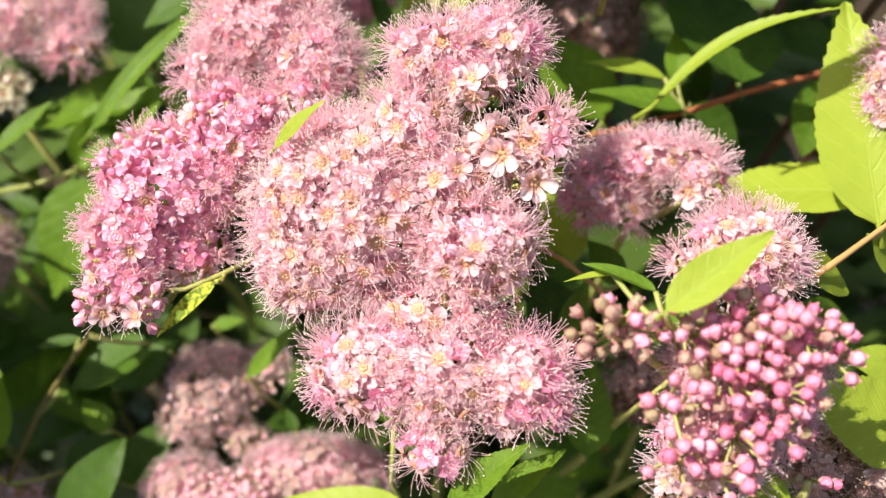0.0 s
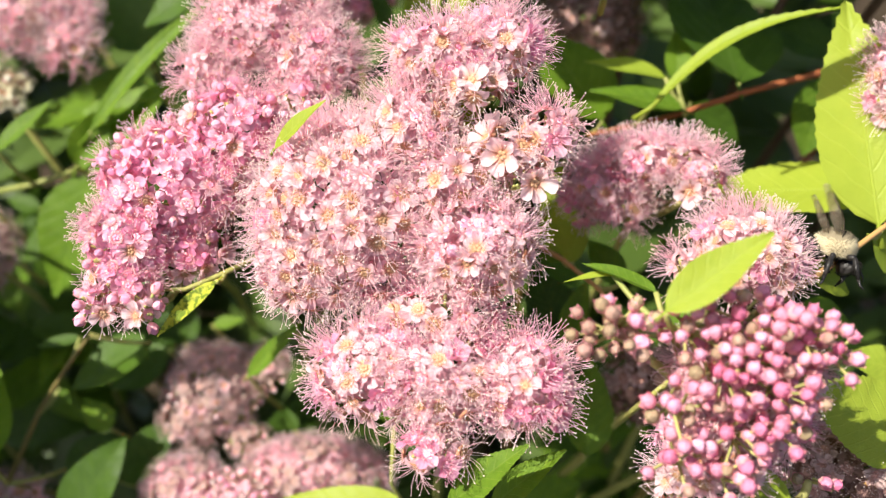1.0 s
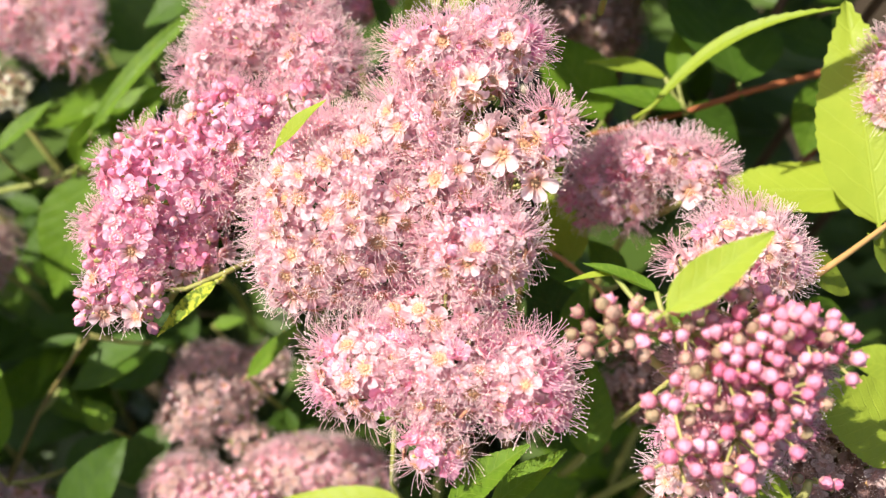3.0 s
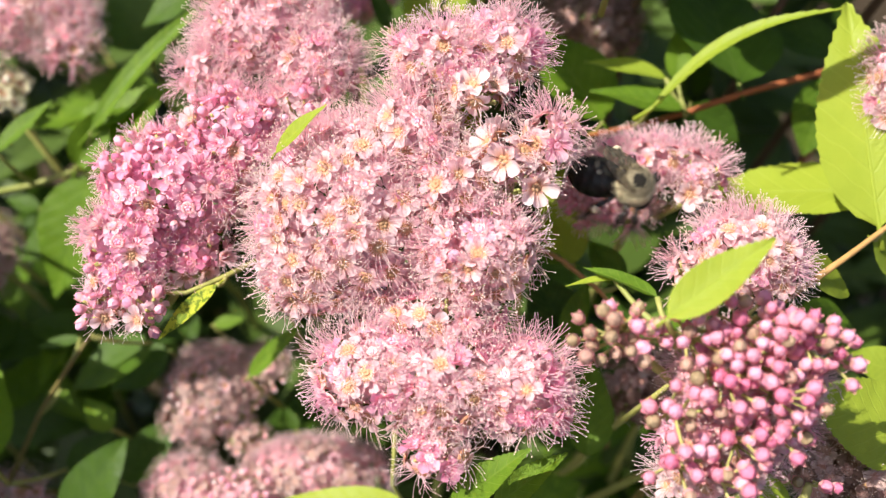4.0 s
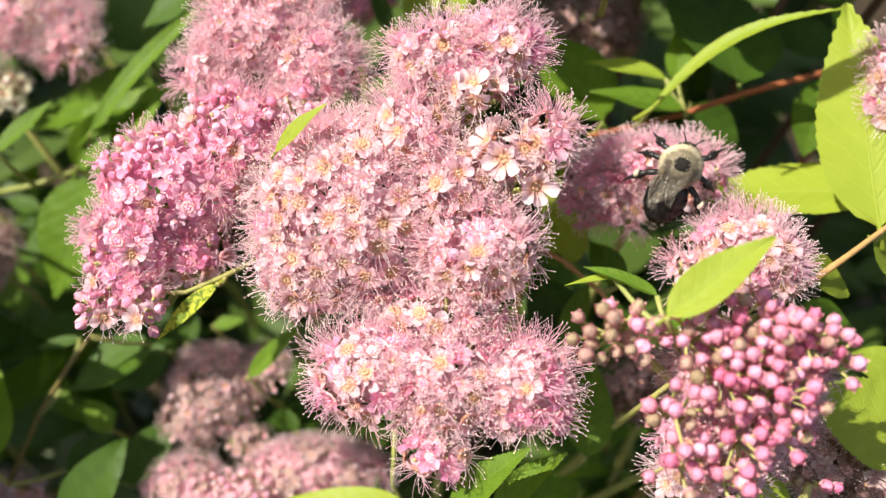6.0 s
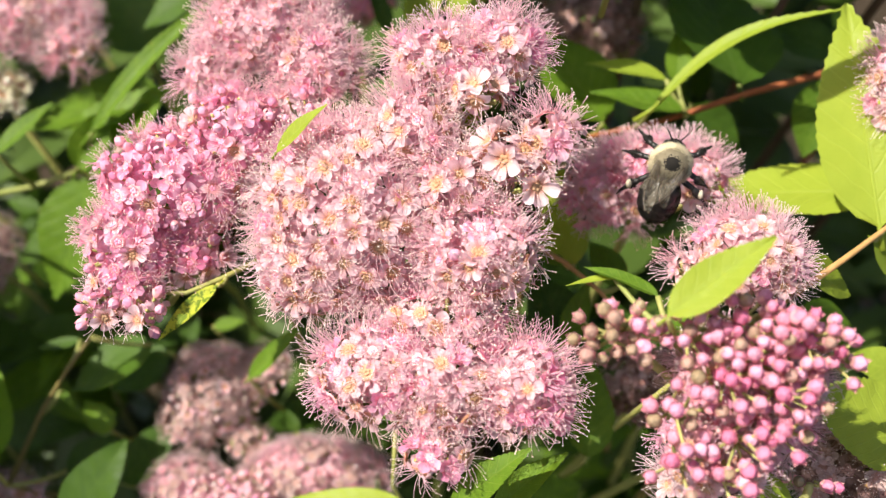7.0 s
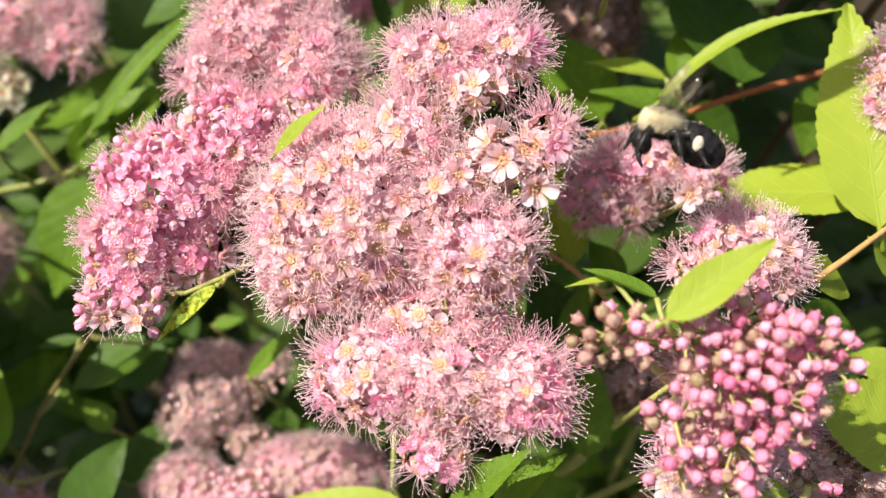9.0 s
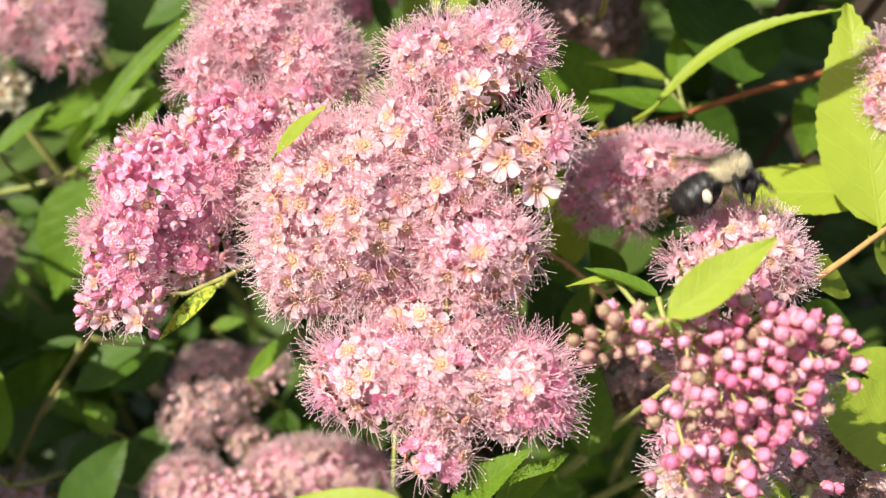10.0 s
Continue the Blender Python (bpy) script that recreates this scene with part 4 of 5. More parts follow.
leafy_shoot("unseen short overhanging shoot with one broad leaf, added for shade", ((-0.1180, 0.1678, 0.5772), (-0.1180, 0.1218, 0.6312)), "green_stem", 0.0009, (
    ((-0.1320, 0.1152, 0.6279), (-0.1040, 0.1205, 0.6464), 0.36, SUN_FROM, "leaf_green", 0.15, 0.06),
))

# ---- shoots added out of view past the flower heads, to shade the shrub ----
side = random.Random(8)


def outer_shade_shoot(x, s, d, n):
    """An unseen full leafy shoot beside or above the flower heads, added for shade."""
    tip = Vector((0, 0, 0.62)) + ACROSS * x + SLOPE * s + OUT * d
    foot = tip - SLOPE * 0.07 - OUT * 0.012 + ACROSS * side.uniform(-0.015, 0.015)
    line = bow(foot, tip, ACROSS * side.uniform(-0.01, 0.01), 10)
    shoot = thing("leafy_shoot", foot, "unseen upright shoot full of toothed green leaves, added at the shrub's edge for shade", "shoot", "leafy shoots of the shrub")
    bm = bmesh.new()
    add_tube(bm, [p - foot for p in line], [0.0014 - 0.0001 * i for i in range(11)], 7)
    part("stem", finish(bm, "stem", ["green_stem"]), shoot)
    stem_to_ground(shoot, foot, "lower_stem", "wood", 0.0014)
    for j in range(n):
        u = 1 + (j % 10)
        b = line[u] - foot
        along = (line[u] - line[u - 1]).normalized()
        way = (Matrix.Rotation(j * 2.4 + x * 90, 3, along) @ along.orthogonal().normalized() * 0.9 + along * side.uniform(0.1, 0.5)).normalized()
        ln = side.uniform(0.026, 0.040)
        part("leaf", side.choice(LEAVES[side.choice(("leaf_green", "leaf_green", "leaf_dark"))]), shoot, leaf_pose(b + way * 0.003, b + way * ln, SUN_FROM + Vector((side.uniform(-0.4, 0.4), side.uniform(-0.4, 0.4), 0))))


for k in range(20):
    if k not in (16, 17):
        outer_shade_shoot(-0.147 - 0.022 * (k % 4) - (0.03 if k == 8 else 0), -0.110 + 0.039 * (k // 4), -0.045 - 0.009 * (k % 3), 22)
for k in (3, 4, 7, 8, 9, 10, 11):
    outer_shade_shoot(-0.14 + 0.027 * k, (0.150 if k < 6 else 0.136) + 0.012 * (k % 2), -0.040 - 0.009 * (k % 3), 22)


def upper_shade_shoot(x, s, d):
    """A leafy shoot leaning out above the heads, unseen and added to cast shade."""
    tip = Vector((0, 0, 0.62)) + ACROSS * x + SLOPE * s + OUT * d
    foot = tip - OUT * 0.06 + SLOPE * 0.03
    line = bow(foot, tip, ACROSS * side.uniform(-0.006, 0.006), 10)
    shoot = thing("leafy_shoot", foot, "unseen leaning shoot full of toothed green leaves, added above the blossoms for shade", "shoot", "leafy shoots of the shrub")
    bm = bmesh.new()
    add_tube(bm, [p - foot for p in line], [0.0014 - 0.0001 * i for i in range(11)], 7)
    part("stem", finish(bm, "stem", ["green_stem"]), shoot)
    stem_to_ground(shoot, foot, "lower_stem", "wood", 0.0014)
    for j in range(16):
        u = 3 + (j % 8)
        b = line[u] - foot
        along = (line[u] - line[u - 1]).normalized()
        way = (Matrix.Rotation(j * 2.4 + x * 90, 3, along) @ along.orthogonal().normalized() * 0.9 + along * side.uniform(0.0, 0.3)).normalized()
        ln = side.uniform(0.024, 0.034)
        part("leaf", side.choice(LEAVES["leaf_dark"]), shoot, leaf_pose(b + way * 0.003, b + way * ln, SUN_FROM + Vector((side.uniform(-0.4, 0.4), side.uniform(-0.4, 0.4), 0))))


for x in (-0.008, 0.014, 0.036):
    upper_shade_shoot(x, 0.090, -0.016)
for x in (0.003, 0.024, 0.046):
    upper_shade_shoot(x, 0.099, -0.034)
# Two more added outside the view, to keep sun off the deep inner leaves.
for x, s, d in ((-0.185, 0.091, -0.143), (-0.182, 0.101, -0.133)):
    outer_shade_shoot(x, s, d, 22)

# ---- leaves deeper in the shrub ----
deep = random.Random(5)
for k in range(30):
    x, s = deep.uniform(-0.24, 0.24), deep.uniform(-0.16, 0.17)
    d = deep.uniform(0.115, 0.21)
    tip = Vector((0, 0, 0.62)) + ACROSS * x + SLOPE * s - OUT * d
    foot = tip + Vector((deep.uniform(-0.05, 0.05), 0.03, -0.12))
    line = bow(foot, tip, ACROSS * deep.uniform(-0.012, 0.012), 8)
    shoot = thing("leafy_shoot", foot, "shaded shoot with toothed green leaves inside the shrub", "shoot", "leafy shoots of the shrub")
    bm = bmesh.new()
    add_tube(bm, [p - foot for p in line], [0.0013 - 0.0001 * i for i in range(9)], 7)
    part("stem", finish(bm, "stem", ["green_stem"]), shoot)
    stem_to_ground(shoot, foot, "lower_stem", "wood", 0.0013)
    for j in range(1, 9):
        a = j * 2.4 + k
        for extra in ((0,) if j < 8 else (0, 2.1, 4.2)):
            b = line[j] - foot
            along = (line[j] - line[j - 1]).normalized()
            side = along.orthogonal().normalized()
            way = (Matrix.Rotation(a + extra, 3, along) @ side * 0.9 + along * deep.uniform(0.1, 0.6) + OUT * 0.15).normalized()
            ln = deep.uniform(0.026, 0.042)
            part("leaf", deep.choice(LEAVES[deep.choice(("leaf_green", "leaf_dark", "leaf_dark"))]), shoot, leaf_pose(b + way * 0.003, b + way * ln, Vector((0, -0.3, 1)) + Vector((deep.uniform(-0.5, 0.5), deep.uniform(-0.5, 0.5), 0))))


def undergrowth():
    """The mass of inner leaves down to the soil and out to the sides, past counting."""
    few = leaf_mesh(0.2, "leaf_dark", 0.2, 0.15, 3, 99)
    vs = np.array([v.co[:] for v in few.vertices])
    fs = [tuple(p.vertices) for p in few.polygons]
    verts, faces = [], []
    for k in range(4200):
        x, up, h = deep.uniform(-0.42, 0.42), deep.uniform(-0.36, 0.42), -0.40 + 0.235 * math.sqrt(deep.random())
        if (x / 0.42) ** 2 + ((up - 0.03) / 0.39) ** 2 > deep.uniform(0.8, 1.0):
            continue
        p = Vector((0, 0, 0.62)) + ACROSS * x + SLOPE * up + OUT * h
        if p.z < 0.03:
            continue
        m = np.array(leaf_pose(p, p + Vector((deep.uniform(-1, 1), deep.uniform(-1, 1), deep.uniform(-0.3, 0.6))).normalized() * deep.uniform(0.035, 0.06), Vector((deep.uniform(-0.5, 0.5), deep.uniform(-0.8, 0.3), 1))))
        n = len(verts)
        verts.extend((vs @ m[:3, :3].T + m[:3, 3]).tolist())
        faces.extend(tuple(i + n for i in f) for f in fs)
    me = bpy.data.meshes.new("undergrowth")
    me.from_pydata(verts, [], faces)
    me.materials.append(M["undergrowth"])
    tagged(new("undergrowth", me), "dense inner leaves of the shrub over the soil, their green darkened for shade", "foliage", kind="stuff")


# Green set darker than the leaves' own, as shade inside the shrub.
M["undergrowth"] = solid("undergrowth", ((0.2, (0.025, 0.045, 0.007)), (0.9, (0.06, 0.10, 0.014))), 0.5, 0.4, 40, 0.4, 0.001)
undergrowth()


# ---- bumblebees ----
def add_hairs(bm, centre, radii, count, length, keep, mat=0, sweep=(0, 0, 0), seed=3):
    hr = random.Random(seed)
    c = Vector(centre)
    for _ in range(count):
        v = Vector((hr.gauss(0, 1), hr.gauss(0, 1), hr.gauss(0, 1))).normalized()
        if not keep(v):
            continue
        p = c + Vector((v.x * radii[0], v.y * radii[1], v.z * radii[2])) * 0.96
        d = (v + Vector(sweep) + Vector((hr.uniform(-1, 1), hr.uniform(-1, 1), hr.uniform(-1, 1))) * 0.35).normalized()
        s = d.orthogonal().normalized()
        o = d.cross(s)
        w = 0.00005
        base = [bm.verts.new(p + (s * math.cos(a) + o * math.sin(a)) * w) for a in (0, 2.1, 4.2)]
        tip = bm.verts.new(p + d * length * hr.uniform(0.6, 1.1))
        for i in range(3):
            bm.faces.new((base[i], base[(i + 1) % 3], tip)).material_index = mat


def wing_mesh(length, width, side):
    """A rounded membrane in the x-y plane that trails back from its root, with raised veins."""
    bm = bmesh.new()
    rows = []
    for i in range(11):
        u = i / 10
        w = width * (0.12 + 0.88 * math.sin(math.pi * min(1, 0.08 + 0.86 * u ** 1.2)) ** 0.7)
        mid = side * length * u
        rows.append([bm.verts.new((-0.25 * length * u * u + w * (0.35 - c), mid, 0.00025 * math.sin(7 * u + 3 * c) + (0.00014 if k % 2 else -0.00014))) for k, c in enumerate((0, 0.14, 0.28, 0.42, 0.56, 0.70, 0.85, 1))])
    for a, b in zip(rows, rows[1:]):
        for k in range(7):
            bm.faces.new((a[k], a[k + 1], b[k + 1], b[k])).material_index = 0
    for k in (0, 1, 3, 5):
        pts = [r[k].co.copy() + Vector((0, 0, 0.00003)) for r in rows[: 11 if k == 0 else 10 - k]]
        add_tube(bm, pts, 0.000045 if k else 0.00007, 4, 1)
    return finish(bm, "wing", ["membrane", "vein"])


def bumblebee(label, pale="fur_pale", tan="fur_tan"):
    """Nose along x, back along z, about 16 mm long; the thorax is at the origin."""
    bee = thing("bumblebee", (0, 0, 0), label, "bee", "bumblebees")
    bm = bmesh.new()
    add_ball(bm, (0, 0, 0), (0.0033, 0.0034, 0.0029), 48, 32)
    tuft = random.Random(12)
    for f in bm.faces:
        c = f.calc_center_median()
        top = c.z > 0.0014 and math.hypot(c.x - 0.0003, c.y) < 0.0018 * tuft.uniform(0.6, 1.0)
        f.material_index = 0 if top or c.z < -0.0016 else 1
    thorax = part("thorax", finish(bm, "thorax", ["fur_black", tan]), bee)
    bm = bmesh.new()
    mottle = random.Random(31)
    bald = lambda v: not ((v.x - 0.10) ** 2 + v.y ** 2 < mottle.uniform(0.09, 0.42) and v.z > 0)
    rim = lambda v: v.z < 0.35 or (v.x - 0.10) ** 2 + v.y ** 2 > mottle.uniform(0.70, 1.0) - 0.25 * v.x
    add_hairs(bm, (0, 0, 0), (0.0033, 0.0034, 0.0029), 9000, 0.0012, lambda v: bald(v) and rim(v) and v.z > -0.5, 0, (-0.15, 0, 0), 3)
    add_hairs(bm, (0, 0, 0), (0.0033, 0.0034, 0.0029), 6000, 0.0009, lambda v: bald(v) and not rim(v) and v.z > 0, 2, (-0.15, 0, 0), 9)
    add_hairs(bm, (0, 0, 0), (0.0033, 0.0034, 0.0029), 5000, 0.0005, lambda v: not bald(v), 1, (0, 0, 0), 4)
    add_hairs(bm, (0, 0, 0), (0.0033, 0.0034, 0.0029), 900, 0.0009, lambda v: v.z <= -0.5, 1, (0, 0, 0), 5)
    part("fur", finish(bm, "fur", [pale, "fur_black", tan]), thorax, None, "pale cream-yellow fur with a bare dark middle")
    seg = bmesh.new()

    def banded(v):
        s = 1 + 0.05 * math.sin(v.x * 17)
        return Vector((v.x, v.y * s, v.z * s))
    add_ball(seg, (0, 0, 0), (0.0053, 0.0038, 0.0033), 22, 26, 0, lambda v: banded(Vector((v.z, v.y, -v.x))))
    abdomen = part("abdomen", finish(seg, "abdomen", ["shell"]), bee, pose(-0.0067, 0, -0.0026, 0, -22, 0), "glossy black banded abdomen")
    bm = bmesh.new()
    add_hairs(bm, (0, 0, 0), (0.0053, 0.0038, 0.0033), 4200, 0.0006, lambda v: v.x < 0.72, 1, (-0.8, 0, 0), 6)
    add_hairs(bm, (0, 0, 0), (0.0053, 0.0038, 0.0033), 500, 0.0006, lambda v: v.x < 0.5 and math.sin(v.x * 17) > mottle.uniform(0.1, 1.1), 2, (-0.8, 0, 0), 12)
    add_hairs(bm, (0, 0, 0), (0.0053, 0.0038, 0.0033), 2200, 0.0008, lambda v: v.x >= 0.72, 0, (-0.5, 0, 0), 7)
    part("fur", finish(bm, "fur", [pale, "fur_black", tan]), abdomen, None, "short black fur with a pale first band")
    bm = bmesh.new()
    add_ball(bm, (0, 0, 0), (0.0016, 0.0020, 0.0021), 14, 10)
    add_tube(bm, [(0.0008, 0, -0.0012), (0.0014, 0, -0.0026), (0.0012, 0, -0.0042)], [0.0006, 0.0004, 0.00015], 6)
    head = part("head", finish(bm, "head", ["shell"]), bee, pose(0.0027, 0, -0.0037, 0, 30, 0))
    bm = bmesh.new()
    add_hairs(bm, (0, 0, 0), (0.0016, 0.0020, 0.0021), 900, 0.0006, lambda v: v.x > -0.4, 1, (0.2, 0, 0.2), 8)
    part("fur", finish(bm, "fur", ["fur_pale", "fur_black"]), head)
    for s in (1, -1):
        bm = bmesh.new()
        add_ball(bm, (0, 0, 0), (0.0007, 0.00045, 0.0013), 10, 8)
        part("eye", finish(bm, "eye", ["shell"]), head, pose(0.0005, s * 0.0017, 0.0001))
        bm = bmesh.new()
        add_tube(bm, [(0, 0, 0), (0.0010, s * 0.0008, 0.0006), (0.0019, s * 0.0012, 0.0001), (0.0026, s * 0.0015, -0.0007)], [0.00016, 0.00013, 0.00014, 0.00012], 6)
        part("antenna", finish(bm, "antenna", ["shell"]), head, pose(0.0012, s * 0.0006, 0.0006))
    wings, legs = [], []
    for s in (1, -1):
        w = part("wing", wing_mesh(0.0094, 0.0026, s), bee, pose(0.0002, s * 0.0022, 0.0021), "smoky clear wing with dark veins")
        part("hind_wing", wing_mesh(0.0070, 0.0020, s), w, pose(-0.0024, s * 0.0002, -0.0003, 0, 0, s * 6))
        wings.append(w)
        for k, (x, reach, back) in enumerate(((0.0016, 0.0046, 0.0026), (0.0000, 0.0062, -0.0012), (-0.0018, 0.0060, -0.0046))):
            bm = bmesh.new()
            knee = Vector((back * 0.45, s * reach * 0.62, 0.0009))
            ankle = Vector((back * 0.9, s * reach * 0.95, -0.0026))
            add_tube(bm, [(0, 0, 0), knee * 0.6, knee], [0.00042, 0.00058, 0.0005], 8)
            add_tube(bm, [knee, knee.lerp(ankle, 0.5), ankle], [0.00048, 0.0008 if k == 2 else 0.00056, 0.0004], 8)
            add_tube(bm, [ankle, ankle + Vector((back * 0.15, s * 0.0006, -0.0010)), ankle + Vector((back * 0.35, s * 0.0012, -0.0014))], [0.00034, 0.00026, 0.00014], 6)
            add_hairs(bm, knee.lerp(ankle, 0.5), (0.0007, 0.0007, 0.0013), 240, 0.0006, lambda v: True, 1, (0, 0, 0), 20 + k)
            leg = part("leg", finish(bm, "leg", ["shell", "fur_black"]), bee, pose(x, s * 0.0014, -0.0018))
            legs.append(leg)
            if k == 2:
                bm = bmesh.new()
                add_ball(bm, (0, 0, 0), (0.0009, 0.0006, 0.0013), 12, 10, 0, lambda v: v * (1 + 0.12 * noise.noise(v * 3)))
                part("pollen_load", finish(bm, "pollen_load", ["pollen"]), leg, Matrix.Translation(knee.lerp(ankle, 0.5) + Vector((0, s * 0.0005, 0.0002))), "cream pollen packed on the hind leg")
    return bee, wings, legs


def bee_pose(place, nose, back):
    x = Vector(nose).normalized()
    z = Vector(back)
    z = (z - x * z.dot(x)).normalized()
    y = z.cross(x)
    return Matrix.Translation(place) @ Matrix((x, y, z)).transposed().to_4x4()


feeding_bee, feeding_wings, feeding_legs = bumblebee("black bumblebee with pale yellow furry thorax at the blossoms")
passing_bee, passing_wings, passing_legs = bumblebee("black and yellow bumblebee visiting a lower flower head", "fur_yellow", "fur_tan")


def wing_rows(flights):
    """Wings beat in flight and lie back over the abdomen between flights. flights: start, end."""
    rows = ([], [])
    for k in range(0, 301):
        t = k / 30
        flying = any(a <= t <= b for a, b in flights)
        if not flying and k % 30 and not any(abs(t - e) < 0.05 for f in flights for e in f):
            continue
        beat = 10 if k % 2 else 66
        for i, s in enumerate((1, -1)):
            if flying:
                m = pose(0.0002, s * 0.0022, 0.0021, s * beat, 0, s * 22)
            else:
                m = pose(0.0002, s * 0.0022, 0.0021, s * 18, -12, s * 86 - 14)
            rows[i].append((t, m))
    return rows


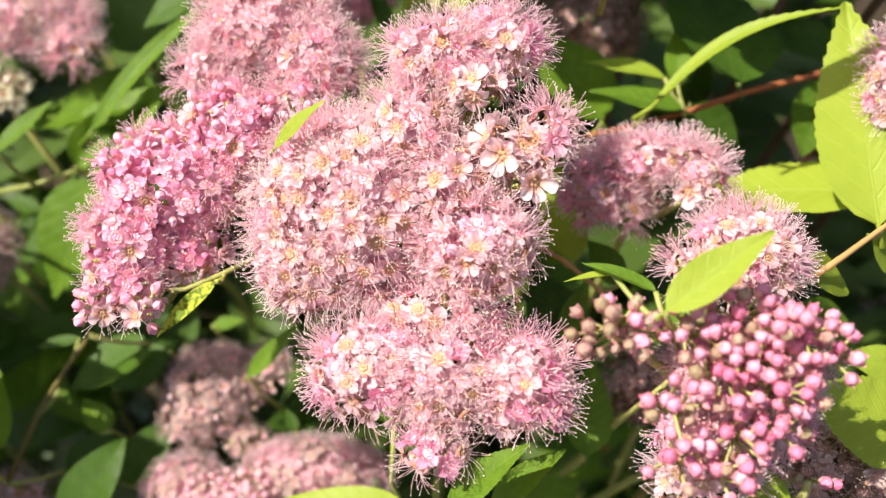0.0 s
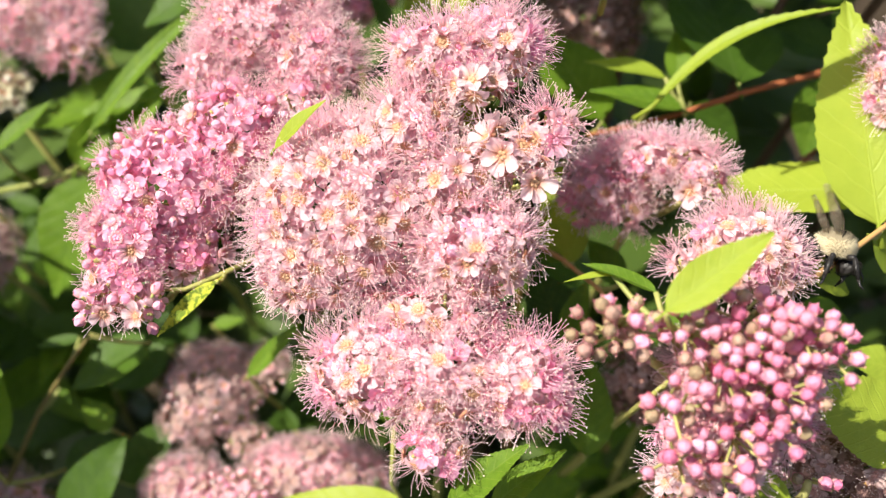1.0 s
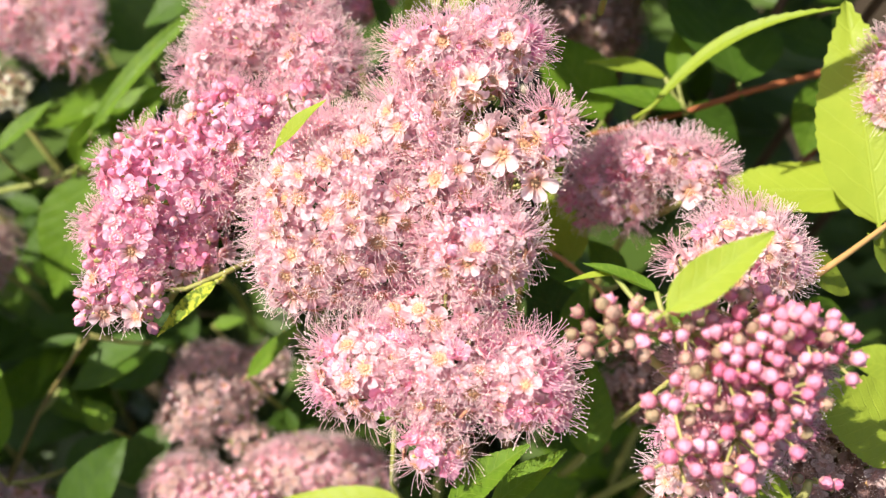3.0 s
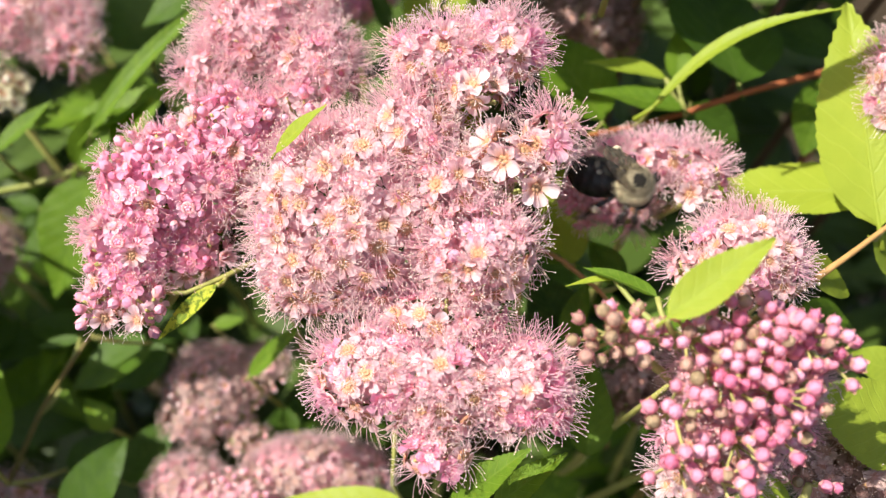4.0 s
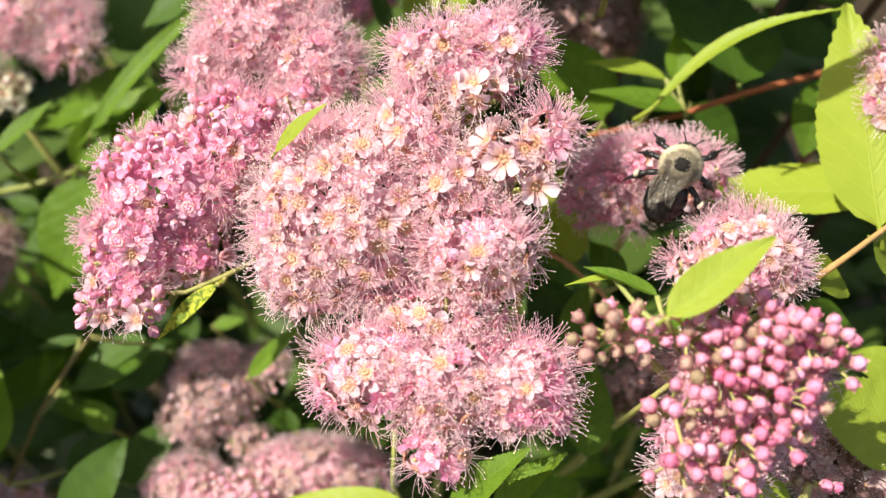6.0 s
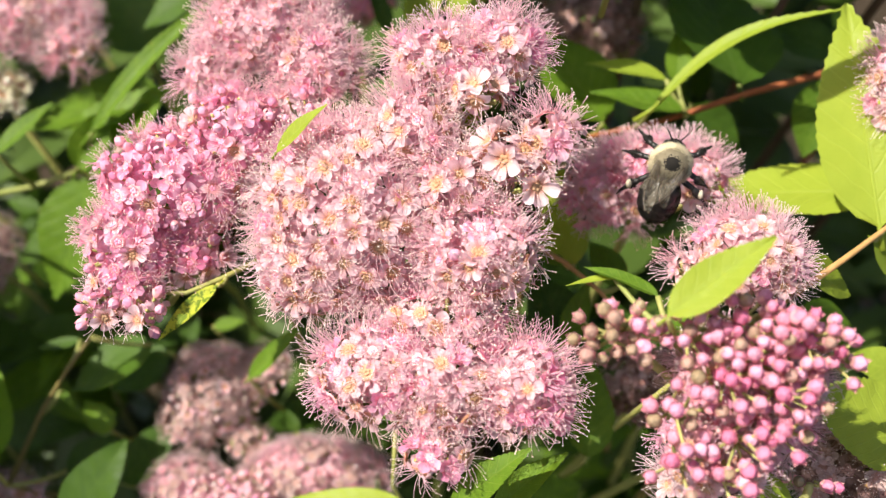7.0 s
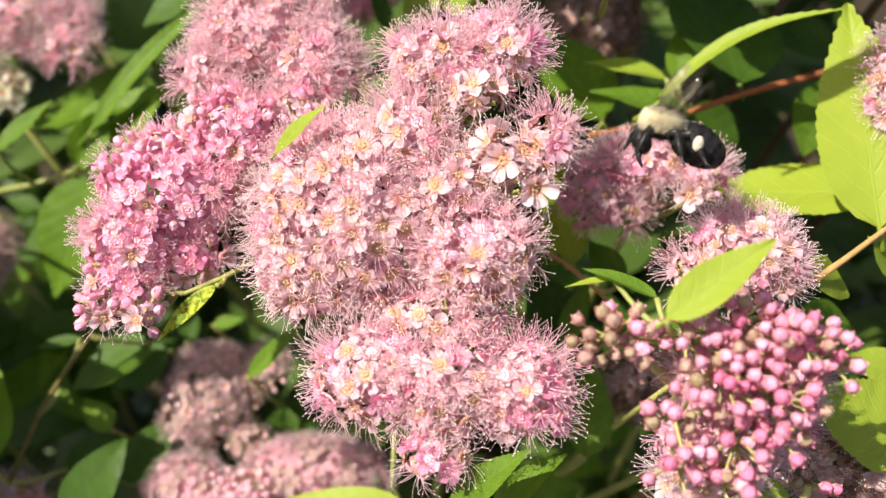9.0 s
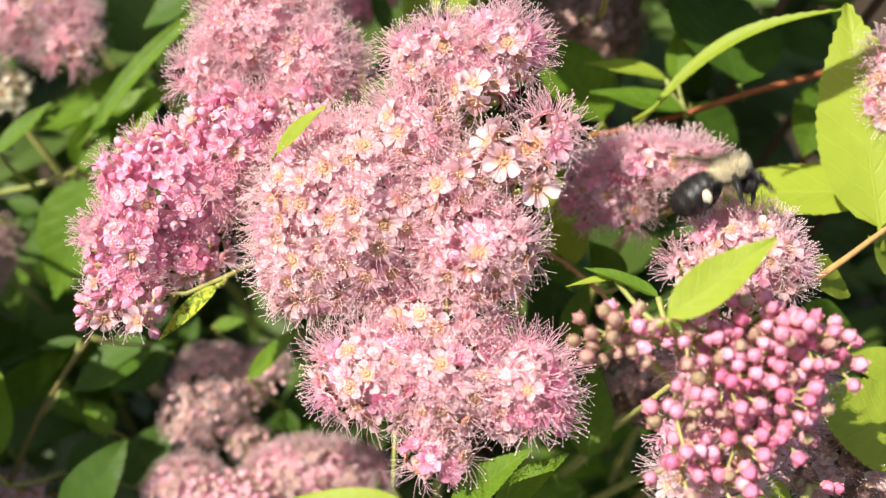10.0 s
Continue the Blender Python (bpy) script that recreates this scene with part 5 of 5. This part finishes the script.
def motions():
    walk(feeding_bee, (
        (0.0, bee_pose((0.1004, 0.0046, 0.5854), (-0.49, 0.42, 0.76), (0.00, -0.09, 0.99))),
        (0.2, bee_pose((0.0917, 0.0101, 0.5891), (-0.34, 0.46, 0.82), (0.00, -0.09, 0.99))),
        (0.3, bee_pose((0.0800, 0.0115, 0.5937), (-0.09, 0.50, 0.86), (0.00, -0.09, 0.99))),
        (0.4, bee_pose((0.0816, 0.0170, 0.6002), (0.09, 0.50, 0.86), (0.00, -0.50, 0.87))),
        (0.5, bee_pose((0.0902, 0.0157, 0.5986), (0.50, 0.56, 0.66), (0.00, -0.50, 0.87))),
        (0.6, bee_pose((0.0907, 0.0177, 0.6011), (0.57, 0.53, 0.63), (0.00, -0.09, 0.99))),
        (0.7, bee_pose((0.0805, 0.0227, 0.6070), (0.67, 0.48, 0.57), (0.00, -0.09, 0.99))),
        (0.8, bee_pose((0.0822, 0.0224, 0.6066), (0.77, 0.41, 0.49), (0.00, 0.30, 0.95))),
        (0.9, bee_pose((0.0753, 0.0206, 0.6045), (0.98, -0.19, 0.05), (0.00, 0.47, 0.88))),
        (1.0, bee_pose((0.0747, 0.0199, 0.6037), (0.94, -0.33, 0.01), (0.00, 0.47, 0.88))),
        (1.1, bee_pose((0.0751, 0.0213, 0.6053), (0.96, -0.28, 0.06), (0.00, 0.47, 0.88))),
        (1.2, bee_pose((0.0761, 0.0135, 0.5960), (0.43, -0.87, -0.25), (0.00, 0.30, 0.95))),
        (1.3, bee_pose((0.0809, 0.0126, 0.5949), (0.56, -0.81, -0.19), (0.00, 0.30, 0.95))),
        (1.4, bee_pose((0.0820, 0.0181, 0.6015), (0.72, 0.13, 0.68), (0.00, 0.30, 0.95))),
        (1.5, bee_pose((0.0797, 0.0217, 0.6058), (0.74, 0.43, 0.51), (0.00, 0.30, 0.95))),
        (1.6, bee_pose((0.0790, 0.0268, 0.6119), (0.93, 0.24, 0.29), (0.00, 0.30, 0.95))),
        (1.7, bee_pose((0.0770, 0.0395, 0.6270), (0.84, 0.34, 0.42), (0.00, 0.30, 0.95))),
        (1.8, bee_pose((0.0722, 0.0491, 0.6355), (0.03, 0.97, 0.26), (0.00, 0.30, 0.95))),
        (1.9, bee_pose((0.0604, 0.0488, 0.6324), (-0.81, 0.50, 0.32), (0.00, 0.30, 0.95))),
        (2.0, bee_pose((0.0482, 0.0500, 0.6280), (-0.79, 0.40, 0.47), (0.00, 0.47, 0.88))),
        (2.1, bee_pose((0.0437, 0.0532, 0.6262), (-0.94, 0.22, 0.26), (0.00, 0.47, 0.88))),
        (2.2, bee_pose((0.0327, 0.0632, 0.6267), (-0.94, 0.22, 0.26), (0.00, 0.47, 0.88))),
        (2.3, bee_pose((0.0273, 0.0704, 0.6209), (-1.00, 0.06, 0.07), (0.00, 0.30, 0.95))),
        (2.5, bee_pose((0.0122, 0.0762, 0.6192), (-1.00, -0.06, -0.07), (0.00, 0.30, 0.95))),
        (2.9, bee_pose((0.0098, 0.0737, 0.6106), (-0.94, -0.22, -0.26), (0.00, 0.30, 0.95))),
        (3.3, bee_pose((0.0185, 0.0640, 0.6046), (-0.34, -0.60, -0.72), (0.00, -0.09, 0.99))),
        (3.6, bee_pose((0.0255, 0.0476, 0.6080), (0.64, -0.49, -0.59), (0.00, -0.50, 0.87))),
        (3.8, bee_pose((0.0324, 0.0310, 0.6140), (0.50, -0.56, -0.66), (0.00, -0.50, 0.87))),
        (3.9, bee_pose((0.0330, 0.0256, 0.6132), (0.56, -0.65, -0.51), (0.00, -0.50, 0.87))),
        (4.0, bee_pose((0.0354, 0.0238, 0.6154), (0.93, -0.24, -0.29), (0.00, -0.50, 0.87))),
        (4.1, bee_pose((0.0382, 0.0236, 0.6166), (1.00, 0.02, 0.03), (0.00, -0.50, 0.87))),
        (4.2, bee_pose((0.0393, 0.0257, 0.6192), (0.82, 0.37, 0.44), (0.00, -0.50, 0.87))),
        (4.3, bee_pose((0.0412, 0.0234, 0.6178), (0.71, 0.24, 0.66), (0.00, -0.50, 0.87))),
        (4.4, bee_pose((0.0423, 0.0209, 0.6163), (0.76, 0.20, 0.61), (0.00, -0.50, 0.87))),
        (4.5, bee_pose((0.0415, 0.0213, 0.6168), (0.72, 0.23, 0.65), (0.00, -0.50, 0.87))),
        (4.8, bee_pose((0.0431, 0.0208, 0.6161), (0.84, 0.13, 0.53), (0.00, -0.50, 0.87))),
        (5.0, bee_pose((0.0441, 0.0214, 0.6169), (0.86, 0.11, 0.50), (0.00, -0.50, 0.87))),
        (5.2, bee_pose((0.0435, 0.0219, 0.6175), (0.72, 0.23, 0.65), (0.00, -0.50, 0.87))),
        (5.5, bee_pose((0.0446, 0.0232, 0.6176), (0.63, 0.19, 0.75), (0.00, -0.50, 0.87))),
        (5.7, bee_pose((0.0446, 0.0249, 0.6182), (0.53, 0.37, 0.76), (0.00, -0.50, 0.87))),
        (6.2, bee_pose((0.0431, 0.0253, 0.6187), (0.33, 0.43, 0.84), (0.00, -0.50, 0.87))),
        (6.8, bee_pose((0.0416, 0.0257, 0.6191), (0.20, 0.46, 0.87), (0.00, -0.50, 0.87))),
        (7.0, bee_pose((0.0419, 0.0255, 0.6189), (0.25, 0.45, 0.86), (0.00, -0.50, 0.87))),
        (7.2, bee_pose((0.0422, 0.0248, 0.6181), (0.47, 0.39, 0.79), (0.00, -0.50, 0.87))),
        (7.4, bee_pose((0.0453, 0.0230, 0.6174), (0.89, 0.29, 0.35), (0.00, -0.50, 0.87))),
        (7.5, bee_pose((0.0469, 0.0236, 0.6181), (0.96, 0.18, 0.21), (0.00, -0.50, 0.87))),
        (7.6, bee_pose((0.0488, 0.0236, 0.6181), (0.97, 0.16, 0.19), (0.00, -0.50, 0.87))),
        (7.8, bee_pose((0.0479, 0.0261, 0.6196), (1.00, -0.07, 0.06), (0.00, -0.09, 0.99))),
        (8.0, bee_pose((0.0480, 0.0242, 0.6188), (0.84, -0.47, -0.29), (0.00, -0.50, 0.87))),
        (8.2, bee_pose((0.0425, 0.0216, 0.6171), (1.00, -0.07, 0.06), (0.00, -0.50, 0.87))),
        (8.3, bee_pose((0.0456, 0.0235, 0.6180), (0.94, 0.22, 0.26), (0.00, -0.50, 0.87))),
        (8.4, bee_pose((0.0478, 0.0265, 0.6201), (0.77, 0.41, 0.49), (0.00, -0.50, 0.87))),
        (8.5, bee_pose((0.0449, 0.0321, 0.6211), (0.42, 0.58, 0.69), (0.00, -0.50, 0.87))),
        (8.6, bee_pose((0.0481, 0.0341, 0.6205), (0.24, 0.62, 0.74), (0.00, -0.50, 0.87))),
        (8.7, bee_pose((0.0430, 0.0358, 0.6198), (-0.26, 0.69, 0.68), (0.00, -0.50, 0.87))),
        (8.8, bee_pose((0.0449, 0.0394, 0.6211), (-0.15, 0.76, 0.63), (0.00, -0.50, 0.87))),
        (8.9, bee_pose((0.0405, 0.0267, 0.6289), (-0.85, 0.34, 0.41), (0.00, 0.47, 0.88))),
        (9.0, bee_pose((0.0371, 0.0180, 0.6329), (-0.98, 0.04, 0.19), (0.00, 0.47, 0.88))),
        (9.1, bee_pose((0.0344, 0.0164, 0.6324), (-0.99, -0.11, 0.00), (0.00, 0.47, 0.88))),
        (9.2, bee_pose((0.0319, 0.0167, 0.6313), (-0.98, -0.22, 0.01), (0.00, 0.47, 0.88))),
        (9.3, bee_pose((0.0302, 0.0185, 0.6292), (-0.91, -0.37, -0.17), (0.00, 0.47, 0.88))),
        (9.4, bee_pose((0.0324, 0.0220, 0.6219), (-0.52, -0.80, -0.30), (0.00, -0.09, 0.99))),
        (9.5, bee_pose((0.0398, 0.0215, 0.6156), (0.44, -0.66, -0.60), (0.00, -0.50, 0.87))),
        (9.6, bee_pose((0.0373, 0.0248, 0.6181), (0.51, -0.72, -0.46), (0.00, -0.50, 0.87))),
        (9.7, bee_pose((0.0453, 0.0234, 0.6179), (0.93, -0.35, -0.15), (0.00, -0.50, 0.87))),
        (9.8, bee_pose((0.0478, 0.0242, 0.6188), (0.98, -0.16, 0.09), (0.00, -0.09, 0.99))),
        (9.9, bee_pose((0.0509, 0.0207, 0.6175), (0.96, 0.02, 0.29), (0.00, 0.47, 0.88))),
        (10.0, bee_pose((0.0518, 0.0228, 0.6200), (0.93, 0.08, 0.33), (0.00, 0.47, 0.88))),
    ))
    walk(passing_bee, (
        (0.0, bee_pose((-0.0710, 0.0065, 0.4846), (0.17, 0.63, 0.75), (0.00, -0.50, 0.87))),
        (7.0, bee_pose((-0.0694, 0.0092, 0.4964), (0.17, 0.63, 0.75), (0.00, -0.50, 0.87))),
        (7.4, bee_pose((-0.0635, 0.0128, 0.5200), (0.34, 0.60, 0.72), (0.00, -0.09, 0.99))),
        (7.5, bee_pose((-0.0636, 0.0156, 0.5297), (0.64, 0.49, 0.59), (0.00, -0.09, 0.99))),
        (7.6, bee_pose((-0.0630, 0.0173, 0.5347), (0.71, 0.45, 0.54), (0.00, -0.09, 0.99))),
        (7.7, bee_pose((-0.0612, 0.0189, 0.5366), (0.64, 0.49, 0.59), (0.00, -0.09, 0.99))),
        (7.8, bee_pose((-0.0570, 0.0226, 0.5402), (0.34, 0.60, 0.72), (0.00, -0.50, 0.87))),
        (7.9, bee_pose((-0.0597, 0.0201, 0.5381), (0.67, 0.48, 0.57), (0.00, -0.50, 0.87))),
        (8.0, bee_pose((-0.0587, 0.0206, 0.5386), (0.72, 0.45, 0.53), (0.00, -0.50, 0.87))),
        (8.1, bee_pose((-0.0571, 0.0197, 0.5376), (0.85, 0.18, 0.49), (0.00, -0.09, 0.99))),
        (8.2, bee_pose((-0.0550, 0.0179, 0.5355), (0.85, -0.48, 0.21), (0.00, -0.09, 0.99))),
        (8.3, bee_pose((-0.0499, 0.0189, 0.5365), (0.88, -0.47, 0.09), (0.00, 0.30, 0.95))),
        (8.4, bee_pose((-0.0489, 0.0186, 0.5372), (0.87, -0.46, -0.12), (0.00, 0.30, 0.95))),
        (8.5, bee_pose((-0.0494, 0.0143, 0.5320), (0.85, -0.45, -0.27), (0.00, -0.09, 0.99))),
        (8.6, bee_pose((-0.0499, 0.0063, 0.5226), (0.50, -0.56, -0.66), (0.00, -0.09, 0.99))),
        (8.9, bee_pose((-0.0477, 0.0021, 0.4982), (0.50, -0.56, -0.66), (0.00, -0.09, 0.99))),
        (10.0, bee_pose((-0.0493, -0.0019, 0.4832), (0.17, -0.63, -0.75), (0.00, -0.09, 0.99))),
    ))
    for pair, flights in ((feeding_wings, ((0.0, 3.9), (7.75, 8.1), (8.65, 9.45), (9.55, 9.85))), (passing_wings, ((0.0, 7.75), (8.15, 10.0)))):
        for wing, rows in zip(pair, wing_rows(flights)):
            walk(wing, rows)
    for legs in (feeding_legs, passing_legs):
        for i, leg in enumerate(legs):
            rest = leg.matrix_basis.copy()
            walk(leg, [(k * 0.25, rest @ pose(0, 0, 0, 5 * math.cos(k * 2.2 + i), 0, 11 * math.sin(k * 1.9 + i * 2.1))) for k in range(41)])


motions()
